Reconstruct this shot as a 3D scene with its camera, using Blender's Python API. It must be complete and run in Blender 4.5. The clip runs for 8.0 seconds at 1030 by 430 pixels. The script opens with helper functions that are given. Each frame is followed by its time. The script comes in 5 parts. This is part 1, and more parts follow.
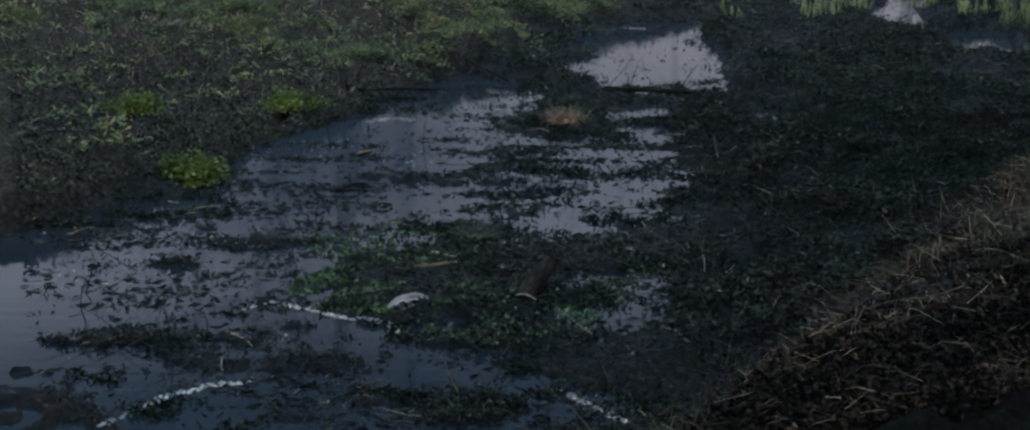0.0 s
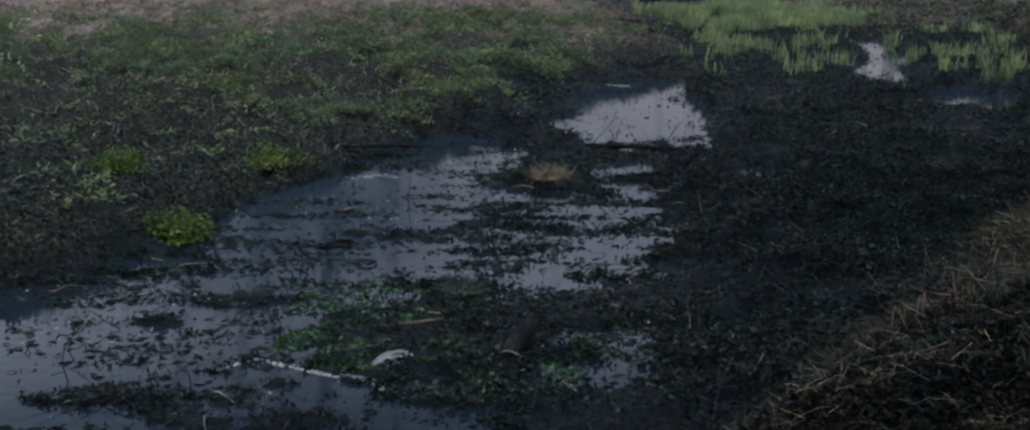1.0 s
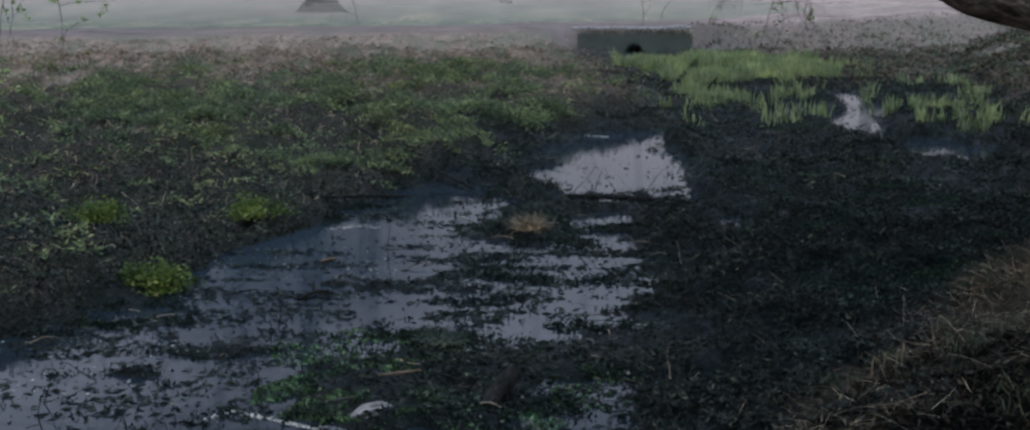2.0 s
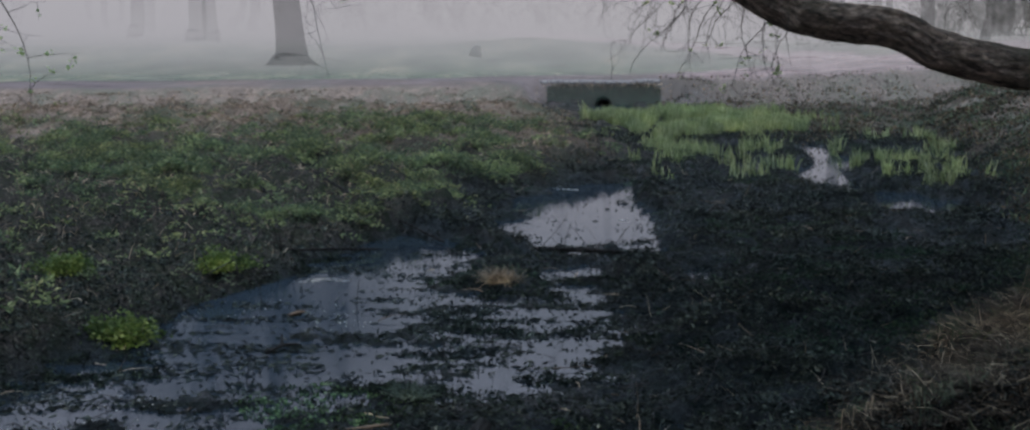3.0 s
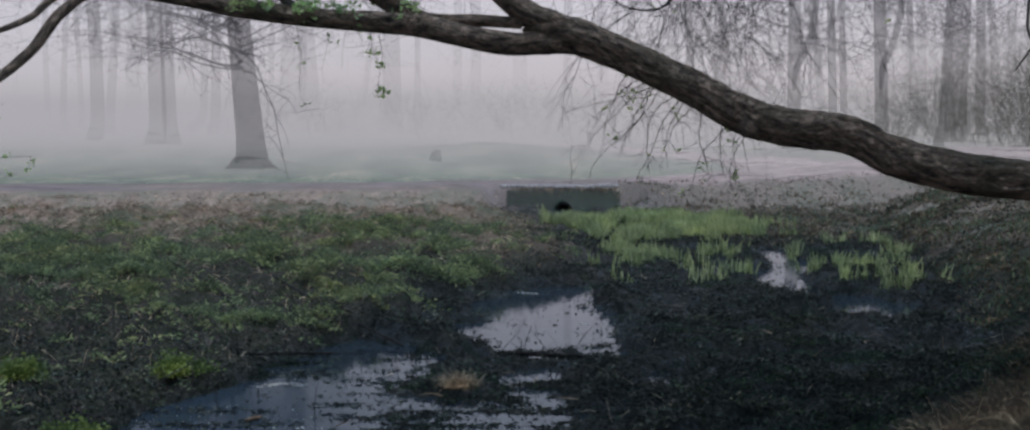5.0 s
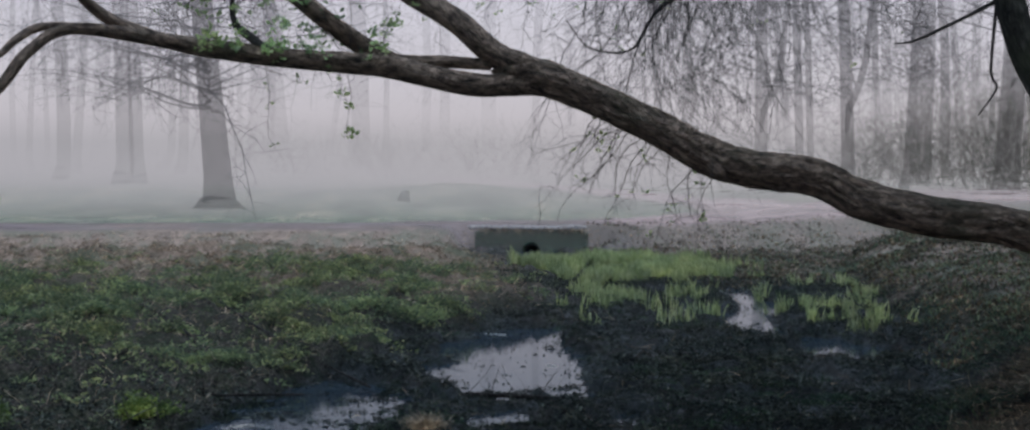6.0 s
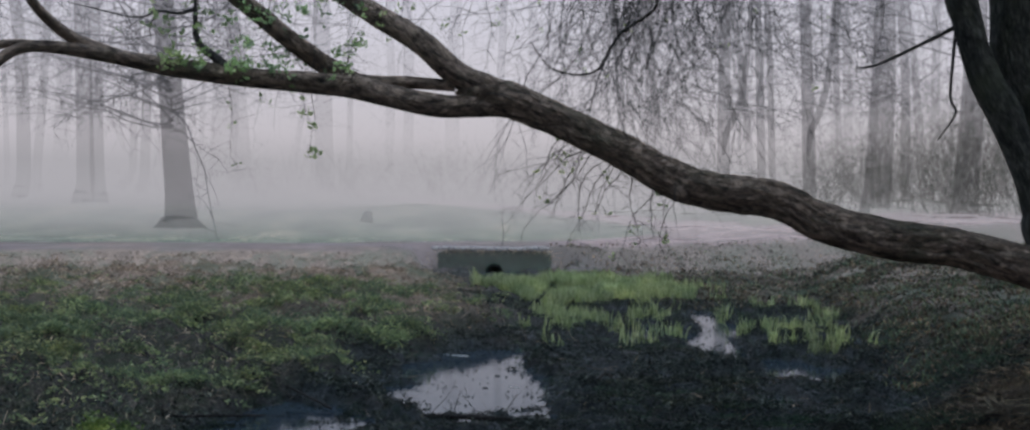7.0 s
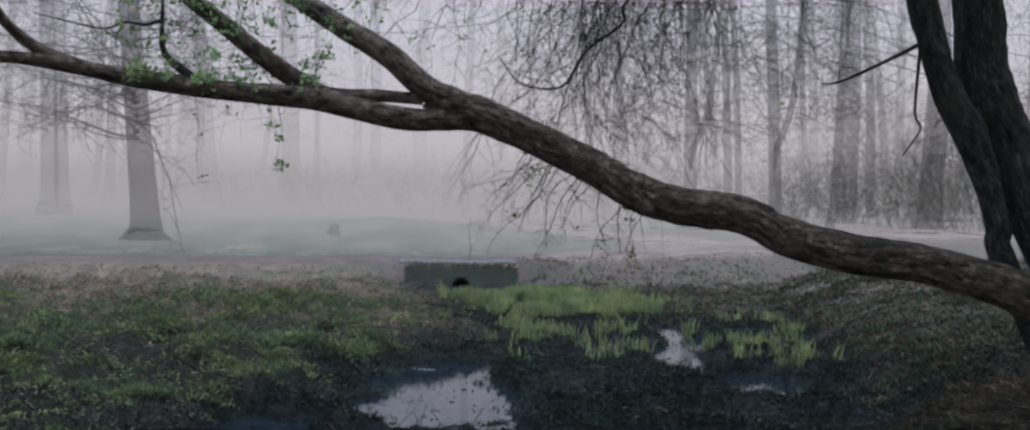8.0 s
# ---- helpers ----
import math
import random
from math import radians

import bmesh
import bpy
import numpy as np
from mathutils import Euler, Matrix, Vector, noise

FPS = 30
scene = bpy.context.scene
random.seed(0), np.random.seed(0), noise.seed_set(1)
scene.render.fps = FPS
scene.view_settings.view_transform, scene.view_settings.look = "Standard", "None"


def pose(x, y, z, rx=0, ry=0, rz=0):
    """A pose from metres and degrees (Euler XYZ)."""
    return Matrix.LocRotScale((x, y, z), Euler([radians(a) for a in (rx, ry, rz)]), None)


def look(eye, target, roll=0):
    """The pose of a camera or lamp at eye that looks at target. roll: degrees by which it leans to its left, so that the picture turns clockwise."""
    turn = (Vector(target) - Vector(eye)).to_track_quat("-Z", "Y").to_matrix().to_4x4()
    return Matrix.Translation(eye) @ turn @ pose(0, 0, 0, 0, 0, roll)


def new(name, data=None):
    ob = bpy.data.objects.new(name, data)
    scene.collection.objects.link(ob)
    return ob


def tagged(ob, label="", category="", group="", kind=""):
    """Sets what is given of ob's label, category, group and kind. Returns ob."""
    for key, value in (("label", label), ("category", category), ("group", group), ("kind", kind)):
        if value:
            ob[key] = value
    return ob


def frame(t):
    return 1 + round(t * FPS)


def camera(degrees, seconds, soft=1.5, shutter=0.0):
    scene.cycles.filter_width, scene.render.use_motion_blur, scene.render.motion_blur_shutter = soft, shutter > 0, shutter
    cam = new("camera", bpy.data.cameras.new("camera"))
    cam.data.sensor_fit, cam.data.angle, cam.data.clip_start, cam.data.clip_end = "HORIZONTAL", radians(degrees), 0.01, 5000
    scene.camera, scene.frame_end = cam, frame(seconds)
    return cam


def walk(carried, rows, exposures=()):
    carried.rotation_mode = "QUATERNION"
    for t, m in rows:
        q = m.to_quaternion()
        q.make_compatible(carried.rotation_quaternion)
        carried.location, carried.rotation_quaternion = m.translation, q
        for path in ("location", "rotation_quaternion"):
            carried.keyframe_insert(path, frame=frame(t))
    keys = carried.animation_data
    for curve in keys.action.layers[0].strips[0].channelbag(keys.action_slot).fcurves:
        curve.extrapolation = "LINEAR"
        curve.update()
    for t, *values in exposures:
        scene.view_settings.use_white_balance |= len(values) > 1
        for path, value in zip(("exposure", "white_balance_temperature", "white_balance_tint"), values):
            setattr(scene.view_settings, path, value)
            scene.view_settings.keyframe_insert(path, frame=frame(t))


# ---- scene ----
# Camera: stands on the bank, 2.5 m over the water, and tilts up and pans from one place.
cam = camera(40.0, 8.0, soft=2.3)
EYE = (0.0, 0.0, 2.5)
TURNS = [
    (0, 74.794, 0.559, 3.710),
    (0.5, 75.958, 0.522, 3.384),
    (1, 77.081, 0.492, 3.096),
    (1.5, 78.098, 0.457, 2.793),
    (3, 81.252, 0.150, 1.068),
    (3.5, 82.391, 0.129, 0.685),
    (4, 83.602, 0.090, 0.451),
    (4.5, 84.511, -0.000, 0.000),
    (6, 87.117, -0.409, -1.804),
    (6.5, 87.566, -0.582, -2.552),
    (7, 87.989, -0.781, -3.281),
    (7.5, 88.413, -0.869, -3.992),
    (8, 88.566, -1.068, -4.601),
]
walk(cam, [(t, pose(*EYE, rx, ry, rz)) for t, rx, ry, rz in TURNS],
     [(0.0, -0.05), (3.0, 0.06), (4.5, 0.10), (6.0, 0.12), (7.0, 0.12), (8.0, 0.0)])
scene.cycles.transparent_max_bounces = 48

# ---------------------------------------------------------------- light
AIR = (0.485, 0.462, 0.525)          # misty air, bluer further up
NEAR_AIR = (0.43, 0.412, 0.465)
GROUND_AIR = (0.345, 0.34, 0.38)
# MID_SKY ring brightened and HIGH_SKY darkened to shape the pools' reflections
LOW_SKY, SIDE_SKY, MID_SKY, HIGH_SKY, ZENITH = (0.54, 0.525, 0.60), (0.45, 0.50, 0.62), (0.76, 0.82, 1.03), (0.12, 0.19, 0.295), (0.13, 0.25, 0.40)
world = bpy.data.worlds.new("misty_daylight")
scene.world = world
world.use_nodes = True
wn, wl = world.node_tree.nodes, world.node_tree.links
wn.clear()
w_out = wn.new("ShaderNodeOutputWorld")
w_add = wn.new("ShaderNodeAddShader")
w_sky = wn.new("ShaderNodeTexSky")
w_sky.sky_type, w_sky.sun_disc = "NISHITA", False
w_sky.sun_elevation, w_sky.sun_rotation = radians(50), radians(20)
w_bg = wn.new("ShaderNodeBackground")
w_bg.inputs["Strength"].default_value = 0.008
w_air = wn.new("ShaderNodeBackground")
w_air.inputs["Strength"].default_value = 1.0
w_tex, w_sep, w_ramp = wn.new("ShaderNodeTexCoord"), wn.new("ShaderNodeSeparateXYZ"), wn.new("ShaderNodeValToRGB")
wl.new(w_tex.outputs["Generated"], w_sep.inputs[0])
wl.new(w_sep.outputs["Z"], w_ramp.inputs[0])
for k, (at, col) in enumerate(((0.0, GROUND_AIR), (0.02, NEAR_AIR), (0.06, AIR), (0.14, LOW_SKY), (0.22, SIDE_SKY), (0.29, MID_SKY), (0.368, HIGH_SKY), (1.0, ZENITH))):
    el = w_ramp.color_ramp.elements[0] if k == 0 else (w_ramp.color_ramp.elements[-1] if at == 1.0 else w_ramp.color_ramp.elements.new(at))
    el.position, el.color = at, (*col, 1)
wl.new(w_ramp.outputs[0], w_air.inputs["Color"])
wl.new(w_sky.outputs[0], w_bg.inputs["Color"])
wl.new(w_bg.outputs[0], w_add.inputs[0])
wl.new(w_air.outputs[0], w_add.inputs[1])
wl.new(w_add.outputs[0], w_out.inputs["Surface"])
sun_data = bpy.data.lights.new("sun", "SUN")
sun_data.energy, sun_data.angle, sun_data.color = 2.6, radians(60), (0.85, 0.98, 1.18)
sun = new("sun", sun_data)
sun.matrix_world = look((4, 14, 30), (0, 11, 0))


# ---------------------------------------------------------------- materials
def mist_fade_group(solid):
    """Haze over the lawn past the path, put into the materials: surfaces turn see-through, the deeper the more.
    solid: for closed bodies, which light leaves through two walls."""
    g = bpy.data.node_groups.new("mist", "ShaderNodeTree")
    g.interface.new_socket("Shader", in_out="INPUT", socket_type="NodeSocketShader")
    g.interface.new_socket("Shader", in_out="OUTPUT", socket_type="NodeSocketShader")
    n, l = g.nodes, g.links
    gi, go = n.new("NodeGroupInput"), n.new("NodeGroupOutput")
    geo, sep = n.new("ShaderNodeNewGeometry"), n.new("ShaderNodeSeparateXYZ")
    l.new(geo.outputs["Position"], sep.inputs[0])

    def math_node(op, a, b=None):
        m = n.new("ShaderNodeMath")
        m.operation = op
        for sock, v in zip(m.inputs, (a, b)):
            if hasattr(v, "is_linked"):
                l.new(v, sock)
            elif v is not None:
                sock.default_value = v
        return m.outputs[0]

    # haze as transparency: grows with y and near the ground, showing the air colour
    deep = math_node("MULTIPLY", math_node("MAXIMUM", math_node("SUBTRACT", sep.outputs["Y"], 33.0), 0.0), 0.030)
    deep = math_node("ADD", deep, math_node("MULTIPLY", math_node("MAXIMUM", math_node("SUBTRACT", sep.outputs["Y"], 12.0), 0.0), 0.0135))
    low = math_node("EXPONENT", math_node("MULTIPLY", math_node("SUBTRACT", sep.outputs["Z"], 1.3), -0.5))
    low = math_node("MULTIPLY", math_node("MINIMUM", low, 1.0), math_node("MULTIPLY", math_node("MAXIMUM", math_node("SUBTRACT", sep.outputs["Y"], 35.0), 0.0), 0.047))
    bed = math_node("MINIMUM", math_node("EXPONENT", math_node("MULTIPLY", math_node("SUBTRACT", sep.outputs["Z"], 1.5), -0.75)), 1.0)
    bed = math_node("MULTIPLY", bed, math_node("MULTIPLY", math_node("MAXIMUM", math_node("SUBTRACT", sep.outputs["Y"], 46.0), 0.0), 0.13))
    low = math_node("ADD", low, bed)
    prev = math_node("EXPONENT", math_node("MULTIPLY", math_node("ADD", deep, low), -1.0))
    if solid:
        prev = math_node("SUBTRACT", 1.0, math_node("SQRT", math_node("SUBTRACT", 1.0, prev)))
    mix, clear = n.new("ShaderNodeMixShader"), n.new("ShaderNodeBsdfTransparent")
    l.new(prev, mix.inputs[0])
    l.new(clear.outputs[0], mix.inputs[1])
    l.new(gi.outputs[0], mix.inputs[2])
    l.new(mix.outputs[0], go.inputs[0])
    return g


MIST_FADE, MIST_FADE_SOLID = mist_fade_group(False), mist_fade_group(True)


class Nodes:
    """Short forms for building a node material."""

    def __init__(self, name):
        self.mat = bpy.data.materials.new(name)
        self.mat.use_nodes = True
        self.n, self.l = self.mat.node_tree.nodes, self.mat.node_tree.links
        self.n.clear()
        self.glow = None
        self.out = self.n.new("ShaderNodeOutputMaterial")
        self.bsdf = self.n.new("ShaderNodeBsdfPrincipled")
        self.src = self.n.new("ShaderNodeTexCoord").outputs["Object"]

    def noise(self, scale, detail=4.0, rough=0.6, stretch=None, warp=0.0):
        nz = self.n.new("ShaderNodeTexNoise")
        nz.inputs["Scale"].default_value, nz.inputs["Detail"].default_value = scale, detail
        nz.inputs["Roughness"].default_value, nz.inputs["Distortion"].default_value = rough, warp
        src = self.src
        if stretch:
            mp = self.n.new("ShaderNodeMapping")
            mp.inputs["Scale"].default_value = stretch
            self.l.new(src, mp.inputs[0])
            src = mp.outputs[0]
        self.l.new(src, nz.inputs["Vector"])
        return nz.outputs["Fac"]

    def ramp(self, fac, *stops):
        r = self.n.new("ShaderNodeValToRGB")
        e = r.color_ramp.elements
        while len(e) < len(stops):
            e.new(0.5)
        for el, (p, c) in zip(e, stops):
            el.position, el.color = p, (*c, 1) if len(c) == 3 else c
        self.l.new(fac, r.inputs[0])
        return r.outputs[0]

    def mix(self, fac, a, b, mode="MIX"):
        m = self.n.new("ShaderNodeMix")
        m.data_type, m.blend_type = "RGBA", mode
        for sock, v in ((m.inputs[0], fac), (m.inputs[6], a), (m.inputs[7], b)):
            if hasattr(v, "is_linked"):
                self.l.new(v, sock)
            else:
                sock.default_value = v if isinstance(v, float) else (*v, 1)
        return m.outputs[2]

    def bump(self, height, strength, distance):
        b = self.n.new("ShaderNodeBump")
        b.inputs["Strength"].default_value, b.inputs["Distance"].default_value = strength, distance
        self.l.new(height, b.inputs["Height"])
        self.l.new(b.outputs[0], self.bsdf.inputs["Normal"])

    def done(self, color, rough=0.8, misty=False, spec=0.4):
        if hasattr(color, "is_linked"):
            self.l.new(color, self.bsdf.inputs["Base Color"])
        else:
            self.bsdf.inputs["Base Color"].default_value = (*color, 1)
        if hasattr(rough, "is_linked"):
            self.l.new(rough, self.bsdf.inputs["Roughness"])
        else:
            self.bsdf.inputs["Roughness"].default_value = rough
        self.bsdf.inputs["Specular IOR Level"].default_value = spec
        src = self.bsdf.outputs[0]
        if self.glow:
            both = self.n.new("ShaderNodeMixShader")
            if hasattr(self.glow[1], "is_linked"):
                self.l.new(self.glow[1], both.inputs[0])
            else:
                both.inputs[0].default_value = self.glow[1]
            self.l.new(src, both.inputs[1])
            self.l.new(self.glow[0], both.inputs[2])
            src = both.outputs[0]
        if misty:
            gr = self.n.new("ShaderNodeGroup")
            gr.node_tree = MIST_FADE if misty == "sheet" else MIST_FADE_SOLID
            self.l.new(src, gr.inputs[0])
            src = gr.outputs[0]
        self.l.new(src, self.out.inputs["Surface"])
        return self.mat


def island_mat(name, stops, rough=0.7, misty="sheet", spec=0.3, through_light=0.0, patch=1.9, vary=0.8):
    """Small loose pieces: each blade, leaf or crumb has its own shade."""
    m = Nodes(name)
    geo = m.n.new("ShaderNodeNewGeometry")
    c = m.ramp(geo.outputs["Random Per Island"], *stops)
    c = m.mix(vary, c, m.ramp(m.noise(patch, 3.0), (0.36, (0.3, 0.36, 0.42)), (0.64, (1.7, 1.62, 1.4))), "MULTIPLY")
    c = m.mix(vary, c, m.ramp(m.noise(0.8, 3.0), (0.38, (0.9, 1.0, 1.07)), (0.62, (1.1, 1.01, 0.92))), "MULTIPLY")
    c = m.mix(0.35, c, m.ramp(m.noise(35.0), (0.3, (0.25, 0.25, 0.25)), (0.7, (1.3, 1.3, 1.3))), "MULTIPLY")
    if through_light:
        lit = m.n.new("ShaderNodeBsdfTranslucent")
        m.l.new(c, lit.inputs["Color"])
        m.glow = (lit.outputs[0], through_light)
    return m.done(c, rough, misty, spec)


def bark_mat(name, dark, light, scale=9.0, misty=False, moss=None):
    m = Nodes(name)
    grain = m.n.new("ShaderNodeAttribute")
    grain.attribute_name = "grain"
    m.src = grain.outputs["Vector"]
    a = m.noise(scale, 6.0, 0.65, (1, 1, 0.36), 0.5)
    b = m.noise(scale * 4, 4.0, 0.6, (1, 1, 0.16))
    c = m.ramp(a, (0.32, dark), (0.5, tuple(0.5 * (p + q) for p, q in zip(dark, light))), (0.68, light))
    c = m.mix(0.5, c, m.ramp(b, (0.3, (0.35, 0.35, 0.35)), (0.7, (1.25, 1.25, 1.25))), "MULTIPLY")
    crack = m.n.new("ShaderNodeTexVoronoi")
    crack.feature = "DISTANCE_TO_EDGE"
    crack.inputs["Scale"].default_value = scale * 1.7
    mp = m.n.new("ShaderNodeMapping")
    mp.inputs["Scale"].default_value = (1, 1, 0.3)
    m.l.new(m.mix(0.12, m.src, b, "ADD"), mp.inputs[0])
    m.l.new(mp.outputs[0], crack.inputs["Vector"])
    plate = m.ramp(crack.outputs["Distance"], (0.0, (0.22, 0.22, 0.22)), (0.22, (1.1, 1.1, 1.1)))
    c = m.mix(0.62, c, plate, "MULTIPLY")
    if moss:
        c = m.mix(m.ramp(m.noise(1.3, 5.0), (0.5, (0, 0, 0)), (0.68, (0.8, 0.8, 0.8))), c, moss)
    m.bump(m.mix(0.5, m.mix(0.4, a, b), plate), 1.0, 0.03)
    return m.done(c, 0.82, misty, 0.25)


def ground_mat():
    m = Nodes("wet_ground")
    zone = m.n.new("ShaderNodeVertexColor")
    zone.layer_name = "zone"
    sp = m.n.new("ShaderNodeSeparateColor")
    m.l.new(zone.outputs[0], sp.inputs[0])
    fine, mid, wide = m.noise(28.0, 8.0, 0.7), m.noise(6.0, 6.0, 0.65), m.noise(0.8, 5.0)
    mud = m.ramp(fine, (0.35, (0.005187, 0.006962, 0.008845)), (0.55, (0.01556, 0.02088, 0.02358)), (0.75, (0.05187, 0.06405, 0.06487)))
    mud = m.mix(m.ramp(mid, (0.5, (0, 0, 0)), (0.64, (0.8, 0.8, 0.8))), mud, (0.010, 0.018, 0.013))
    mud = m.mix(m.ramp(m.noise(1.1, 6.0, 0.7), (0.5, (0, 0, 0)), (0.62, (0.7, 0.7, 0.7))), mud, (0.019, 0.016, 0.013))
    field = m.ramp(fine, (0.35, (0.01248, 0.01248, 0.01248)), (0.52, (0.05616, 0.04992, 0.04368)), (0.72, (0.234, 0.1935, 0.1498)))
    field = m.mix(m.ramp(mid, (0.42, (0, 0, 0)), (0.6, (0.75, 0.75, 0.75))), field, (0.026, 0.036, 0.02))
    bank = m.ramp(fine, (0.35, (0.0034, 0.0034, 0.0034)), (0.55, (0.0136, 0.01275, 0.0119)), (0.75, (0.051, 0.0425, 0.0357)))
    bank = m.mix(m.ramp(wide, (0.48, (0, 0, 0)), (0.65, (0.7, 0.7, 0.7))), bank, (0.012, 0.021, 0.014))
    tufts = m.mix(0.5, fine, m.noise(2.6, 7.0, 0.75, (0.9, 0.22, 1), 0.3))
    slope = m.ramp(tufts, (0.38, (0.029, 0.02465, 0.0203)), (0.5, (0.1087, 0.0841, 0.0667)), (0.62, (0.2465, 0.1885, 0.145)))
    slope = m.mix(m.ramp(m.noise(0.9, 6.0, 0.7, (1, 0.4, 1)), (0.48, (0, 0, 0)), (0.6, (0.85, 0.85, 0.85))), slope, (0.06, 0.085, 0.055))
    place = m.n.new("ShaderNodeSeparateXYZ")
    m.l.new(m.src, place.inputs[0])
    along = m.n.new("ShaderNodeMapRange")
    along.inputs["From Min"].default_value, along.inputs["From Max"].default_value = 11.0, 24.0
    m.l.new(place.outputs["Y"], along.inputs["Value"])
    # bank runs from near-black to the lighter brown slope, y 11 to 24
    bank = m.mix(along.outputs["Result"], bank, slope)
    broad = m.noise(1.6, 7.0, 0.75, (0.5, 0.16, 1), 0.2)
    lawn = m.ramp(broad, (0.36, (0.04204, 0.08474, 0.05472)), (0.5, (0.1191, 0.1695, 0.104)), (0.68, (0.3503, 0.3129, 0.197)))
    lawn = m.mix(m.ramp(wide, (0.5, (0, 0, 0)), (0.7, (0.8, 0.8, 0.8))), lawn, (0.27, 0.27, 0.2))
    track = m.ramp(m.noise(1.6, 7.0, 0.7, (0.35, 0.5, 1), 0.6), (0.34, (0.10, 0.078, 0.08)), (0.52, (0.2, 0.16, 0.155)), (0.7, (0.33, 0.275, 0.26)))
    c = m.mix(sp.outputs[0], mud, field)
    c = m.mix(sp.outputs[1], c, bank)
    c = m.mix(sp.outputs[2], c, lawn)
    pathway = m.n.new("ShaderNodeVertexColor")
    pathway.layer_name = "track"
    sq = m.n.new("ShaderNodeSeparateColor")
    m.l.new(pathway.outputs[0], sq.inputs[0])
    dry = m.ramp(m.mix(0.5, fine, m.noise(3.0, 7.0, 0.75, (0.8, 0.14, 1), 0.3)), (0.36, (0.08695, 0.06423, 0.05067)), (0.5, (0.2899, 0.2032, 0.1504)), (0.64, (0.5604, 0.3993, 0.3008)))
    dry = m.mix(m.ramp(m.noise(1.4, 6.0, 0.7, (0.8, 0.3, 1)), (0.47, (0, 0, 0)), (0.58, (0.85, 0.85, 0.85))), dry, (0.15, 0.155, 0.105))
    c = m.mix(sq.outputs[1], c, dry)
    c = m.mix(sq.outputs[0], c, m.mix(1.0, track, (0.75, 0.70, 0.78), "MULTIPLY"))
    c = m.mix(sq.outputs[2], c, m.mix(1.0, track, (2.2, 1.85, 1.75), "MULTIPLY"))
    m.bump(m.mix(0.5, fine, mid), 1.0, 0.09)
    wet = m.mix(sp.outputs[0], m.ramp(mid, (0.4, (0.42, 0.42, 0.42)), (0.55, (0.85, 0.85, 0.85))), (0.95, 0.95, 0.95))
    wet = m.mix(sp.outputs[1], wet, (0.85, 0.85, 0.85))
    soaked = m.ramp(m.noise(3.2, 6.0, 0.75, (0.8, 1.7, 1)), (0.55, (0, 0, 0)), (0.66, (0.8, 0.8, 0.8)))
    soaked = m.mix(sp.outputs[0], m.mix(sp.outputs[1], soaked, (0, 0, 0)), (0, 0, 0))
    wet = m.mix(soaked, wet, (0.22, 0.22, 0.22))
    sheen = m.mix(soaked, (0.15, 0.15, 0.15), (0.5, 0.5, 0.5))
    sheen = m.mix(sp.outputs[0], m.mix(sp.outputs[1], sheen, (0.06, 0.06, 0.06)), (0.04, 0.04, 0.04))
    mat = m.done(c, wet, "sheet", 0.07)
    m.l.new(sheen, m.bsdf.inputs["Specular IOR Level"])
    return mat


def water_mat():
    m = Nodes("bog_water")
    ripple = m.noise(5.0, 3.0, 0.5, (0.6, 2.2, 1))
    film = m.noise(1.7, 5.0, 0.6, None, 0.5)
    c = m.ramp(film, (0.35, (0.005, 0.009, 0.014)), (0.7, (0.014, 0.022, 0.026)))
    m.bump(ripple, 0.07, 0.012)
    m.bsdf.inputs["IOR"].default_value = 1.33
    dull = m.n.new("ShaderNodeBsdfDiffuse")
    dull.inputs["Color"].default_value = (0.03, 0.042, 0.056, 1)
    # a dull dark coat is mixed in, most over the long middle pool
    far = m.n.new("ShaderNodeVectorMath")
    far.operation = "DISTANCE"
    far.inputs[1].default_value = (-2.15 / 1.1, 10.6 / 2.5, 0)
    squeeze = m.n.new("ShaderNodeMapping")
    squeeze.inputs["Scale"].default_value = (1 / 1.1, 1 / 2.5, 1)
    m.l.new(m.src, squeeze.inputs[0])
    m.l.new(squeeze.outputs[0], far.inputs[0])
    dull_patch = m.mix(0.35, far.outputs["Value"], m.noise(1.9, 6.0, 0.7, (0.7, 1.6, 1), 0.8))
    m.glow = (dull.outputs[0], m.ramp(dull_patch, (0.45, (0.62, 0.62, 0.62)), (0.95, (0.22, 0.22, 0.22))))
    return m.done(c, m.ramp(m.noise(3.1, 4.0), (0.45, (0.03, 0.03, 0.03)), (0.7, (0.14, 0.14, 0.14))), False, 0.5)


GROUND, WATER = ground_mat(), water_mat()
BARK = bark_mat("willow_bark", (0.03511, 0.02753, 0.02289), (0.6346, 0.4654, 0.3561), 21.0, False, (0.1013, 0.09832, 0.06358))
BARK_UP = bark_mat("mossy_bark", (0.04, 0.0416, 0.0384), (0.192, 0.188, 0.164), 16.0, False, (0.088, 0.1, 0.06))
WET_BARK = bark_mat("wet_bark", (0.008, 0.008, 0.008), (0.06, 0.052, 0.045), 16.0)
TWIG = bark_mat("twig_bark", (0.075, 0.07, 0.068), (0.19, 0.175, 0.165), 30.0)
HANGING = bark_mat("grey_willow_twigs", (0.05625, 0.0615, 0.06375), (0.1275, 0.135, 0.1387), 30.0)
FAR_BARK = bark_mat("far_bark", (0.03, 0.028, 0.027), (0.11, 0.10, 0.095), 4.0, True)
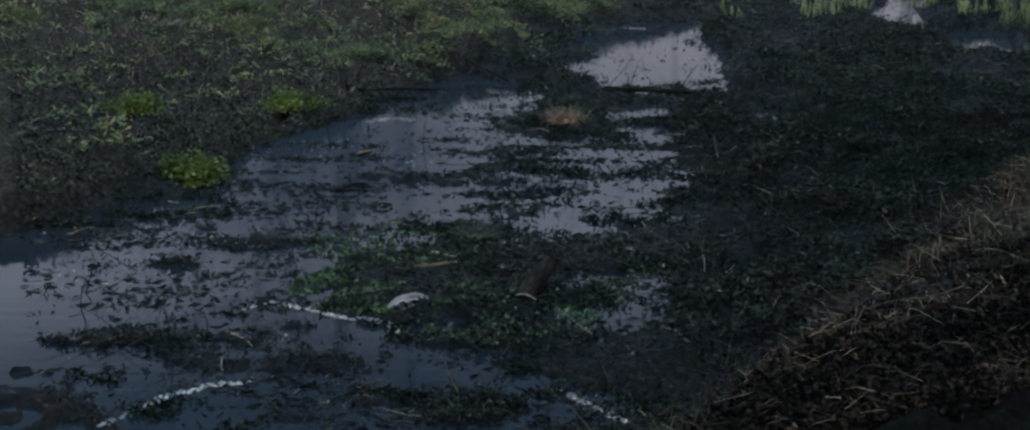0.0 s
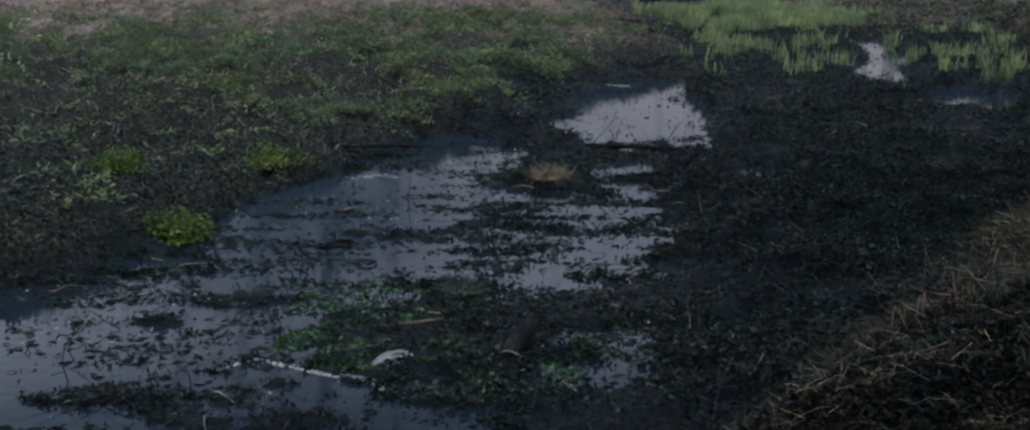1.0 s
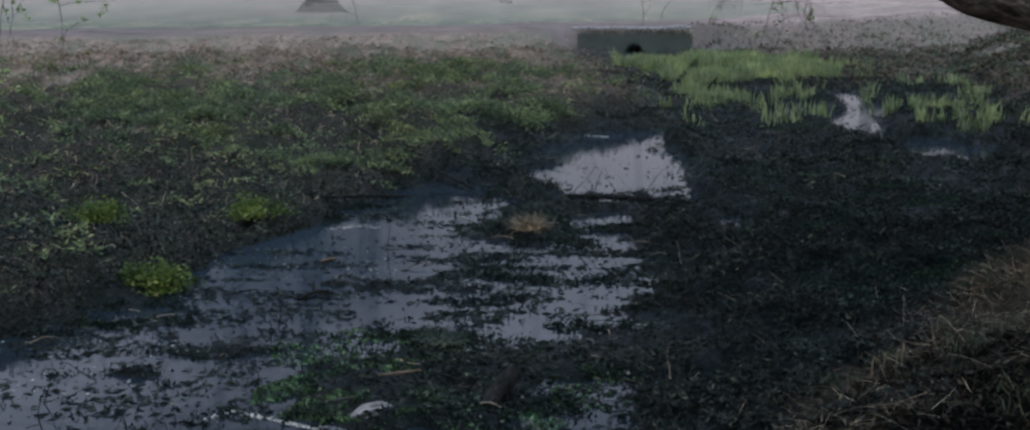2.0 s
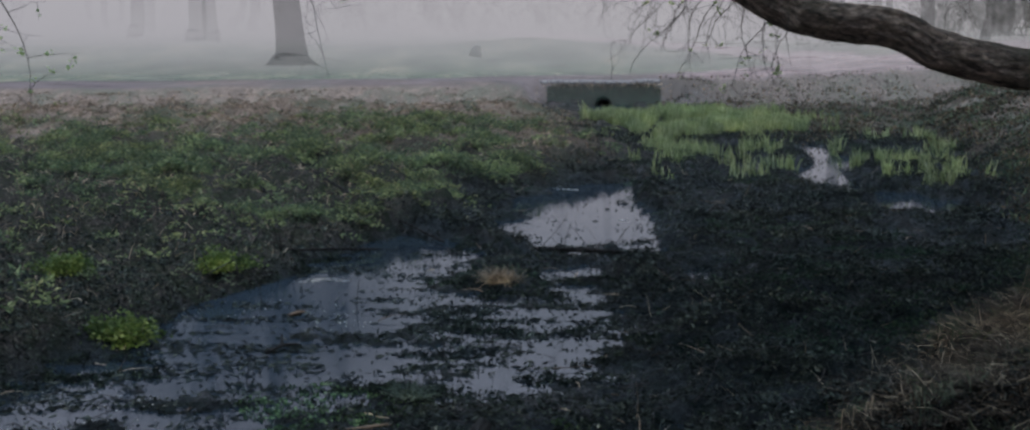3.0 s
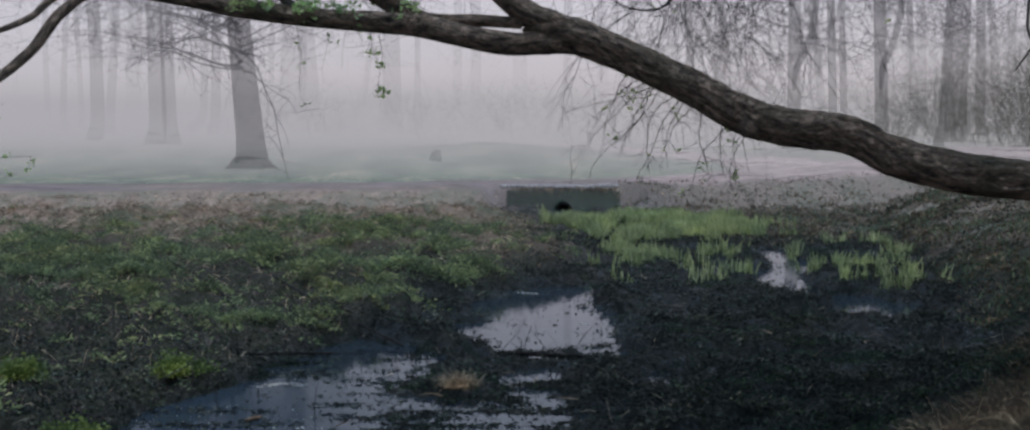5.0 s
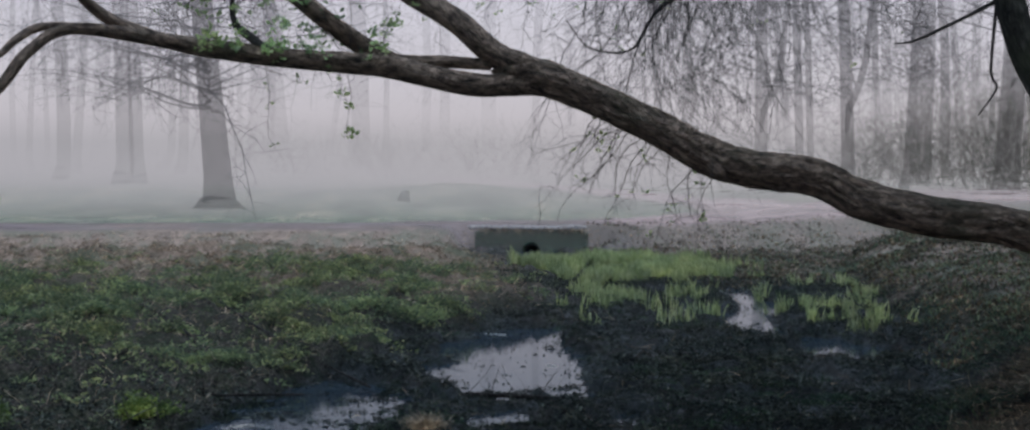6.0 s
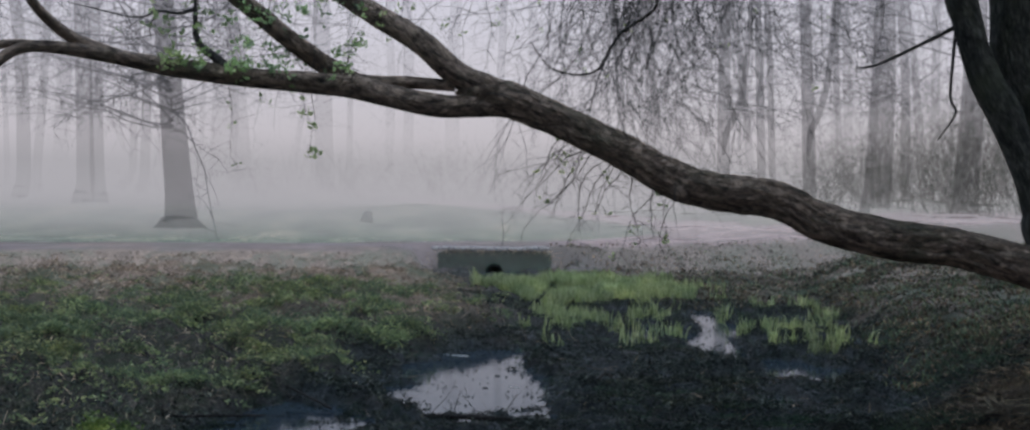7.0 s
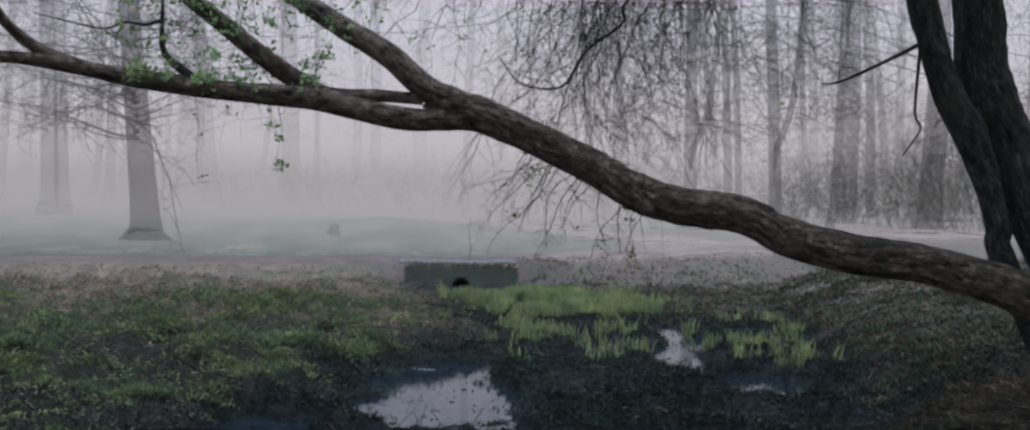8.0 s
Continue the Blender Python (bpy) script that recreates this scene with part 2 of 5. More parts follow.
# paler than FAR_BARK: haze over the crowns is put into this colour
HAZED_TWIG = bark_mat("hazed_twigs", (0.09, 0.085, 0.09), (0.22, 0.205, 0.21), 6.0, True)
STRAW = island_mat("straw", ((0.0, (0.02295, 0.01721, 0.01404)), (0.6, (0.0918, 0.06656, 0.04915)), (0.9, (0.2984, 0.218, 0.1544)), (1.0, (1.147, 0.918, 0.6789))), 0.8)
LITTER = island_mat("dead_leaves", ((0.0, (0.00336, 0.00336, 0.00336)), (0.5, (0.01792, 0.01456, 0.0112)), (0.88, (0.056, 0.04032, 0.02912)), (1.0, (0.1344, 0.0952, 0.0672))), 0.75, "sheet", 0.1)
CRUMBS = island_mat("rotting_bits", ((0.0, (0.013, 0.01706, 0.01605)), (0.5, (0.0312, 0.03959, 0.03581)), (0.85, (0.0598, 0.07098, 0.05928)), (0.98, (0.104, 0.116, 0.09262)), (1.0, (0.26, 0.2594, 0.21))), 0.6, "sheet", 0.2, patch=2.6, vary=0.7)
MATS = island_mat("floating_mats", ((0.0, (0.004, 0.007, 0.006)), (0.5, (0.015, 0.025, 0.019)), (0.9, (0.042, 0.062, 0.042)), (1.0, (0.11, 0.13, 0.09))), 0.7, "sheet", 0.15, 0.1, 4.0)
MOSS = island_mat("moss", ((0.0, (0.022, 0.0418, 0.0308)), (0.5, (0.0495, 0.0858, 0.0572)), (1.0, (0.11, 0.154, 0.099))), 0.8, "sheet", 0.1, 0.1, 3.0)
DUCKWEED = island_mat("duckweed", ((0.0, (0.045, 0.09, 0.045)), (0.6, (0.1125, 0.195, 0.087)), (1.0, (0.225, 0.315, 0.165))), 0.6, "sheet", 0.2, 0.1, 4.0)
HERB = island_mat("herb_leaves", ((0.0, (0.06875, 0.08525, 0.06325)), (0.5, (0.1375, 0.165, 0.11)), (0.9, (0.2132, 0.2365, 0.1513)), (1.0, (0.3162, 0.3025, 0.2132))), 0.8, spec=0.08, through_light=0.3, patch=2.8, vary=0.8)
SPRIGS = island_mat("leafy_sprigs", ((0.0, (0.1375, 0.1788, 0.1031)), (0.5, (0.2407, 0.2888, 0.1513)), (0.85, (0.3575, 0.3987, 0.1993)), (1.0, (0.4675, 0.4607, 0.2612))), 0.8, spec=0.08, through_light=0.3, patch=2.4, vary=0.75)
STALKS = island_mat("brown_stalks", ((0.0, (0.09626, 0.06991, 0.05527)), (0.5, (0.246, 0.1809, 0.1382)), (1.0, (0.6416, 0.4935, 0.375))), 0.85, spec=0.08)
BRIGHT = island_mat("bright_leaves", ((0.0, (0.08855, 0.138, 0.03623)), (0.5, (0.1581, 0.2242, 0.05693)), (1.0, (0.2783, 0.322, 0.1035))), 0.55, through_light=0.3)
BUDS = island_mat("young_leaves", ((0.0, (0.2833, 0.4, 0.1781)), (0.5, (0.4378, 0.575, 0.2731)), (1.0, (0.618, 0.725, 0.4037))), 0.55, through_light=0.45)
SHOOTS = island_mat("iris_shoots", ((0.0, (0.3293, 0.3956, 0.1892)), (0.5, (0.5174, 0.5754, 0.3075)), (1.0, (0.7997, 0.8152, 0.5204))), 0.6, through_light=0.45, vary=0.35)
SHRUB_TWIG = island_mat("olive_twigs", ((0.0, (0.07735, 0.07735, 0.06188)), (1.0, (0.2011, 0.1933, 0.1469))), 0.8, "solid", 0.1)
SHRUB = island_mat("shrub_leaves", ((0.0, (0.105, 0.1162, 0.0825)), (0.5, (0.1725, 0.1837, 0.1275)), (1.0, (0.27, 0.2737, 0.195))), 0.7, "solid", through_light=0.45)
TUSSOCK = island_mat("tussock_straw", ((0.0, (0.1176, 0.088, 0.06384)), (0.5, (0.3696, 0.272, 0.19)), (1.0, (0.7056, 0.544, 0.3952))), 0.8)
FOAM = island_mat("foam", ((0.0, (0.45, 0.44, 0.44)), (0.5, (0.68, 0.66, 0.66)), (1.0, (0.85, 0.83, 0.83))), 0.6)


# ---------------------------------------------------------------- geometry helpers
RNG = np.random.default_rng(7)


def lattice(ix, iy, seed):
    h = (ix.astype(np.int64) * 374761393 + iy.astype(np.int64) * 668265263 + seed * 1442695041) & 0xFFFFFFFF
    h = ((h ^ (h >> 13)) * 1274126177) & 0xFFFFFFFF
    return ((h ^ (h >> 16)) & 0xFFFF) / 65535.0


def vnoise(x, y, seed=0):
    x, y = np.asarray(x, float), np.asarray(y, float)
    ix, iy = np.floor(x), np.floor(y)
    fx, fy = x - ix, y - iy
    fx, fy = fx * fx * (3 - 2 * fx), fy * fy * (3 - 2 * fy)
    a, b = lattice(ix, iy, seed), lattice(ix + 1, iy, seed)
    c, d = lattice(ix, iy + 1, seed), lattice(ix + 1, iy + 1, seed)
    return (a + (b - a) * fx) * (1 - fy) + (c + (d - c) * fx) * fy - 0.5


def fbm(x, y, scale, octaves=4, seed=0, gain=0.5):
    total, amp = 0.0, 1.0
    for k in range(octaves):
        total = total + amp * vnoise(x * scale * 2 ** k + 17.3 * k, y * scale * 2 ** k - 9.1 * k, seed + k)
        amp *= gain
    return total


def smooth(a, b, v):
    s = np.clip((np.asarray(v, float) - a) / (b - a), 0, 1)
    return s * s * (3 - 2 * s)


class Bag:
    """Gathers vertices and faces of one mesh."""

    def __init__(self):
        self.v, self.f, self.n, self.grain = [], [], 0, []

    def add(self, verts, faces, grain=None):
        verts = np.asarray(verts, float).reshape(-1, 3)
        self.v.append(verts)
        self.f += [[i + self.n for i in f] for f in faces] if not isinstance(faces, np.ndarray) else (faces + self.n).tolist()
        self.grain.append(verts if grain is None else grain)
        self.n += len(verts)

    def mesh(self, name, material, shade=False):
        me = bpy.data.meshes.new(name)
        me.from_pydata(np.concatenate(self.v).tolist(), [], self.f)
        me.materials.append(material)
        at = me.attributes.new("grain", "FLOAT_VECTOR", "POINT")
        at.data.foreach_set("vector", np.concatenate(self.grain).astype(np.float32).ravel())
        if shade:
            me.shade_smooth()
        me.update()
        return me


def part(name, bag, material, parent=None, label="", shade=False):
    ob = new(name, bag.mesh(name, material, shade))
    if parent:
        ob.parent = parent
    return tagged(ob, label)


def empty(name, label, category, group="", kind="", at=(0, 0, 0)):
    ob = new(name)
    ob.location = at
    return tagged(ob, label, category, group, kind)


def curve_points(pts, step):
    """A smooth line through the points."""
    p = np.asarray(pts, float)
    q = np.vstack([2 * p[0] - p[1], p, 2 * p[-1] - p[-2]])
    out = []
    for i in range(1, len(q) - 2):
        n = max(2, int(np.linalg.norm(q[i + 1][:3] - q[i][:3]) / step))
        s = np.linspace(0, 1, n, endpoint=False)[:, None]
        a, b, c, d = q[i - 1], q[i], q[i + 1], q[i + 2]
        out.append(0.5 * (2 * b + (c - a) * s + (2 * a - 5 * b + 4 * c - d) * s ** 2 + (3 * b - a - 3 * c + d) * s ** 3))
    return np.vstack(out + [p[-1:]])


def tube(bag, pts, sides=8, step=0.1, rough=0.0, seed=0, flutes=0.0, foot=True):
    """A limb through points (x, y, z, radius), with bark relief."""
    c = curve_points(pts, step)
    p, r = c[:, :3], np.maximum(c[:, 3], 0.0008)
    t = np.gradient(p, axis=0)
    t /= np.linalg.norm(t, axis=1)[:, None]
    u = np.cross(t[0], (0.3, 1, 0.1))
    frames = []
    for k in range(len(p)):
        u = u - t[k] * (u @ t[k])
        u = u / np.linalg.norm(u)
        frames.append((u, np.cross(t[k], u)))
    u, w = np.array([f[0] for f in frames]), np.array([f[1] for f in frames])
    ang = np.linspace(0, 2 * np.pi, sides, endpoint=False)
    along = np.concatenate([[0], np.cumsum(np.linalg.norm(np.diff(p, axis=0), axis=1))])
    rr = np.repeat(r[:, None], sides, 1)
    if rough:
        aa, ll = np.meshgrid(ang, along)
        ca, sa = np.cos(aa) * rr.mean() * 1.0, np.sin(aa) * rr.mean()
        turns = max(8, round(2 * np.pi * rr.mean() / 0.042))
        plates = fbm((aa / (2 * np.pi)) * turns + 0.8 * vnoise(ll * 5, aa * 2, seed), ll * 5.0, 1.0, 3, seed, 0.6)
        lumps = fbm(ca * 4 + 3, sa * 4 + ll * 1.3, 1.0, 2, seed + 5)
        fade = np.minimum(1, np.minimum(aa, 2 * np.pi - aa) / 0.5)
        rr = rr * (1 + rough * 0.9 * lumps * fade) + 0.03 * rough / 0.16 * np.clip(rr / 0.15, 0.15, 1) * plates * fade
    if flutes:
        low = np.clip(1 - along / along[-1] * 5, 0, 1)[:, None] ** 2
        rr = rr * (1 + flutes * low * (0.5 + 0.5 * np.cos(5 * ang + seed))[None, :])
    v = p[:, None, :] + rr[..., None] * (np.cos(ang)[None, :, None] * u[:, None, :] + np.sin(ang)[None, :, None] * w[:, None, :])
    g = np.stack([np.cos(ang)[None, :] * r[:, None], np.sin(ang)[None, :] * r[:, None], np.repeat(along[:, None], sides, 1)], -1)
    n = len(p)
    i, j = np.meshgrid(np.arange(n - 1), np.arange(sides), indexing="ij")
    k = (j + 1) % sides
    f = np.stack([i * sides + j, i * sides + k, (i + 1) * sides + k, (i + 1) * sides + j], -1).reshape(-1, 4)
    bag.add(v, f, g.reshape(-1, 3))
    bag.add(p[-1:] + t[-1:] * r[-1], np.zeros((0, 3), int))
    tip, base = bag.n - 1, bag.n - 1 - n * sides
    bag.f += [[base + (n - 1) * sides + s, base + (n - 1) * sides + (s + 1) % sides, tip] for s in range(sides)]
    if foot:
        bag.f.append([base + s for s in reversed(range(sides))])
    return p


def twigs(bag, base, way, length, radius, droop=0.3, wander=0.25, segs=5, sides=3, rng=RNG):
    """Many thin twigs at once. Returns their points (n, segs + 1, 3)."""
    n = len(base)
    d = way / np.linalg.norm(way, axis=1)[:, None]
    pts, p = [base], base
    for s in range(segs):
        d = d + rng.normal(0, wander, (n, 3)) + np.array([0, 0, -droop])
        d = d / np.linalg.norm(d, axis=1)[:, None]
        p = p + d * (length / segs)[:, None]
        pts.append(p)
    c = np.stack(pts, 1)
    t = np.gradient(c, axis=1)
    t /= np.linalg.norm(t, axis=2)[..., None] + 1e-9
    u = np.cross(t, (0.31, 0.52, 0.8))
    u /= np.linalg.norm(u, axis=2)[..., None] + 1e-9
    w = np.cross(t, u)
    taper = np.linspace(1, 0.25, segs + 1)[None, :, None] * radius[:, None, None]
    ang = np.linspace(0, 2 * np.pi, sides, endpoint=False)
    v = c[:, :, None, :] + taper[..., None] * (np.cos(ang)[:, None] * u[:, :, None, :] + np.sin(ang)[:, None] * w[:, :, None, :])
    a, i, j = np.meshgrid(np.arange(n), np.arange(segs), np.arange(sides), indexing="ij")
    b, k = a * (segs + 1) * sides, (j + 1) % sides
    f = np.stack([b + i * sides + j, b + i * sides + k, b + (i + 1) * sides + k, b + (i + 1) * sides + j], -1).reshape(-1, 4)
    bag.add(v, f)
    return c


def leaves(bag, place, size, up=0.5, rng=RNG, narrow=0.5):
    """Small folded leaves: two faces over a midrib each."""
    n = len(place)
    a = rng.normal(0, 1, (n, 3))
    a[:, 2] = np.abs(a[:, 2]) * up
    a /= np.linalg.norm(a, axis=1)[:, None]
    b = np.cross(a, rng.normal(0, 1, (n, 3)) * (1, 1, 0.3) + (0, 0, 0.01))
    b /= np.linalg.norm(b, axis=1)[:, None] + 1e-9
    c = np.cross(a, b)
    s = size[:, None]
    v = np.stack([place, place + s * (0.5 * a + narrow * 0.5 * b + 0.12 * c), place + s * a, place + s * (0.5 * a - narrow * 0.5 * b + 0.12 * c)], 1)
    k = np.arange(n)[:, None] * 4
    f = np.concatenate([k + [0, 1, 2], k + [0, 2, 3]], 0)
    bag.add(v, f)


def blades(bag, base, way, length, width, droop=0.5, rng=RNG):
    """Grass blades and straws, bent, three-sided."""
    n = len(base)
    d = way / np.linalg.norm(way, axis=1)[:, None]
    side = np.cross(d, rng.normal(0, 1, (n, 3)))
    side /= np.linalg.norm(side, axis=1)[:, None] + 1e-9
    nor = np.cross(d, side)
    L = length[:, None]
    bend = droop * rng.uniform(0.4, 1.2, (n, 1))
    mid = base + d * L * 0.55 + np.array([0, 0, -0.08]) * L * bend
    tip = base + d * L * 0.95 + np.array([0, 0, -0.5]) * L * bend + side * L * rng.normal(0, 0.12, (n, 1))
    w = width[:, None] * 0.5
    v = np.stack([base - side * w, base + side * w, base + nor * w, mid - side * w, mid + side * w, mid + nor * w, tip], 1)
    k = np.arange(n)[:, None] * 7
    quads = np.concatenate([k + [0, 1, 4, 3], k + [1, 2, 5, 4], k + [2, 0, 3, 5]], 0)
    tris = np.concatenate([k + [3, 4, 6], k + [4, 5, 6], k + [5, 3, 6]], 0)
    bag.add(v, quads)
    bag.f += (tris + (bag.n - n * 7)).tolist()


# ---------------------------------------------------------------- the lie of the land
FOOT = [(-40, 2.6), (-8, 3.5), (-2, 4.1), (-0.45, 4.85), (0.05, 5.6), (0.7, 6.8), (1.2, 7.6), (1.8, 8.6), (2.45, 9.6), (3.15, 10.7), (4.9, 14.2), (5.7, 17.5), (6.2, 22), (7.0, 27), (9.0, 33), (20, 60)]


def from_foot(x, y):
    """How far up the near and right-hand bank a place lies, from its foot (minus: in the bog)."""
    best = np.full(np.shape(x), 1e9)
    for (ax, ay), (bx, by) in zip(FOOT, FOOT[1:]):
        dx, dy = bx - ax, by - ay
        s = np.clip(((x - ax) * dx + (y - ay) * dy) / (dx * dx + dy * dy), 0, 1)
        best = np.minimum(best, np.hypot(x - ax - s * dx, y - ay - s * dy))
    side = x > np.interp(y, [p[1] for p in FOOT], [p[0] for p in FOOT])
    return np.where(side, best, -best)


def left_edge(y):
    return np.interp(y, [4, 7.4, 8.6, 9.4, 10.6, 12, 14, 16, 18.4, 19.3, 20.4, 24, 29, 33], [-5.2, -4.5, -3.9, -3.5, -2.95, -2.6, -2.0, -0.9, -0.3, 0.6, 1.5, 2.0, 1.6, 0.5])


def path_mid(x):
    return np.interp(x, [-60, -14, -2, 1.5, 4, 6, 9, 13, 40], [31.6, 31.4, 32.8, 34.5, 35.6, 36.9, 38.2, 39.6, 47])


def path_half(x):
    return np.interp(x, [-1, 4, 7, 12], [1.4, 1.3, 2.1, 2.3])


# shallow pools: centre x, y, half width, half length, depth
POOLS = [(-2.8, 7.3, 1.35, 1.75, 0.12), (-1.1, 6.05, 1.6, 1.05, 0.11), (-1.2, 6.85, 0.4, 0.22, 0.06), (-2.4, 8.9, 1.1, 0.9, 0.12), (-1.85, 10.5, 1.2, 2.4, 0.14),
         (-1.4, 13.3, 0.85, 1.45, 0.11), (-0.25, 10.4, 1.05, 1.6, 0.1), (0.35, 12.3, 0.5, 0.9, 0.08), (0.42, 16.4, 0.88, 2.35, 0.14),
         (0.95, 14.5, 0.45, 1.2, 0.11), (0.22, 15.2, 0.72, 1.5, 0.14), (0.9, 17.8, 0.5, 1.2, 0.11), (1.3, 18.8, 0.8, 0.5, 0.12), (2.1, 19.8, 0.8, 0.35, 0.11), (2.4, 22.6, 0.9, 0.8, 0.09), (3.3, 21.0, 0.5, 0.6, 0.09), (0.05, 7.45, 0.5, 0.45, 0.11),
         (1.55, 32.4, 0.6, 1.3, 0.12), (3.92, 19.5, 0.48, 1.5, 0.10), (4.45, 22.4, 0.5, 2.2, 0.10), (4.65, 16.9, 0.65, 0.9, 0.14), (4.3, 18.0, 0.5, 0.5, 0.10), (-3.4, 6.6, 0.6, 0.9, 0.1), (-3.7, 8.1, 0.75, 0.8, 0.12), (-3.2, 8.6, 0.75, 0.6, 0.11), (-0.6, 9.3, 0.7, 0.8, 0.09), (-1.4, 9.1, 0.8, 0.6, 0.1),
         (0.95, 8.0, 0.4, 0.35, 0.07), (2.2, 9.6, 0.5, 0.45, 0.065), (1.0, 9.7, 0.4, 0.4, 0.065), (1.5, 12.6, 0.4, 0.5, 0.06)]


# matted islands in the near pools: centre x, y, half width, half length
MATTED = [(-2.75, 5.95, 0.5, 0.28), (-2.3, 6.75, 0.55, 0.10), (-1.72, 6.42, 0.34, 0.15), (-2.2, 8.5, 0.4, 0.13), (-1.35, 10.2, 0.42, 0.2),
          (-1.15, 8.2, 0.4, 0.12), (-2.7, 7.95, 0.35, 0.08), (-0.7, 5.75, 0.35, 0.12), (-0.45, 6.75, 0.55, 0.35), (0.2, 6.45, 0.5, 0.4), (-0.5, 7.95, 0.5, 0.22), (-1.35, 5.75, 0.35, 0.1), (-3.2, 6.1, 0.3, 0.3)]


def pool_depth(x, y):
    wx, wy = x + np.interp(y, [12, 14], [0.25, 0.45]) * fbm(x, y, 2.3, 3, 40) + 0.22 * fbm(x, y, 5.0, 3, 41), y + 0.5 * fbm(x, y, 1.6, 3, 50) + 0.5 * fbm(x, y, 4.0, 3, 51)
    depth = np.zeros_like(x)
    for cx, cy, rx, ry, dp in POOLS:
        q = np.hypot((wx - cx) / rx, (wy - cy) / ry)
        depth = np.maximum(depth, dp * smooth(1.12, 0.72, q))
    # floating mats, longer across than along the channel
    mats = smooth(0.17, 0.25, fbm(x * 0.7, y * 1.5, 2.1, 5, 210, 0.7)) * np.maximum(smooth(15.0, 12.5, y), 0.6 * smooth(0.7, 1.1, x) * smooth(2.5, 2.0, x) * smooth(20, 18, y))
    for cx, cy, rx, ry in MATTED:
        q = np.hypot((wx - cx) / rx, (y + 0.3 * (wy - y) - cy) / ry)
        mats = np.maximum(mats, 1.35 * smooth(1.15, 0.65, q + 1.1 * fbm(x * 0.7, y * 1.6, 4.0, 4, 310, 0.65)))
    clear = smooth(1.2, 0.6, np.hypot((x + 1.9) / 0.9, (y - 10.6) / 2.2)) + smooth(1.2, 0.7, np.hypot((x + 3.2) / 0.9, (y - 7.5) / 0.9))
    return depth * (1 - 0.7 * np.where(mats > 1, mats, mats * (1 - 0.75 * np.clip(clear, 0, 1))))


def zones(x, y):
    """How far each place is meadow, right bank, lawn and track."""
    wob = 0.5 * fbm(x, y, 0.9, 3, 60)
    meadow = smooth(-0.05, 0.22 + 0.5 * smooth(14, 20, y), left_edge(y) - x + np.interp(y, [12, 20], [0.5, 2.2]) * wob) * smooth(5, 6.5, y)
    meadow = np.maximum(meadow, smooth(26.5, 28.5, y + wob) * smooth(5.0, 3.0, x))
    ditch = smooth(1.9, 0.0, 1.3 * wob + np.abs(x - np.interp(y, [20, 28, 33.5], [3.7, 3.3, 1.5])) - np.interp(y, [20, 28, 33.5], [1.8, 2.1, 1.75]))
    meadow = meadow * (1 - ditch * smooth(33.7, 33.3, y) * smooth(19, 21, y))
    bank = smooth(0.0, 0.7, from_foot(x, y) + 0.6 * wob)
    bank = np.maximum(bank, smooth(3.2, 4.8, x) * smooth(23.5, 26.5, y + wob))
    to_path = y - path_mid(x) + 0.5 * wob
    hw = path_half(x)
    lawn = smooth(hw - 1.0, hw + 0.2, to_path)
    course = np.interp(y, [37, 40, 42, 44, 46, 48, 50, 53, 60], [9.6, 8.4, 7.4, 6.2, 4.9, 3.3, 1.6, -0.6, -5])
    half = np.interp(y, [38, 42, 46, 53], [2.2, 1.2, 1.3, 1.5])
    track = smooth(hw + 0.3, hw - 0.3, np.abs(to_path)) * (0.75 + 0.5 * fbm(x, y, 0.5, 3, 70))
    second = np.clip(smooth(half + 0.5, half - 0.3, np.abs(x - course + wob)) * smooth(37, 38.5, y) * smooth(64, 56, y), 0, 1)
    second = np.maximum(second, np.clip(track, 0, 1) * smooth(2.5, 4.5, x))
    return meadow, bank, lawn, np.clip(track, 0, 1), second


def dryness(x, y):
    """Where the meadow and the far bank are matted with dead grass."""
    meadow, bank, lawn, track, second = zones(x, y)
    w = 2.5 * fbm(x, y, 0.6, 3, 230)
    return np.clip(meadow * (1 - 0.75 * bank) * smooth(19.5, 25.5, y + w) + 0.9 * bank * smooth(20, 28, y + w) + 0.2 * (1 - meadow) * (1 - bank) * smooth(16, 22, y + w) * (pool_depth(x, y) < 0.01), 0, 1) * (1 - lawn) * np.interp(x, [0.0, 3.0], [0.9, 0.12])


def level_bog(x, y):
    """Where the near bog lies almost level with the water."""
    return smooth(0.85, 0.15, x + 1.3 * fbm(x, y, 0.9, 4, 95, 0.6)) * smooth(13.8, 11.8, y)


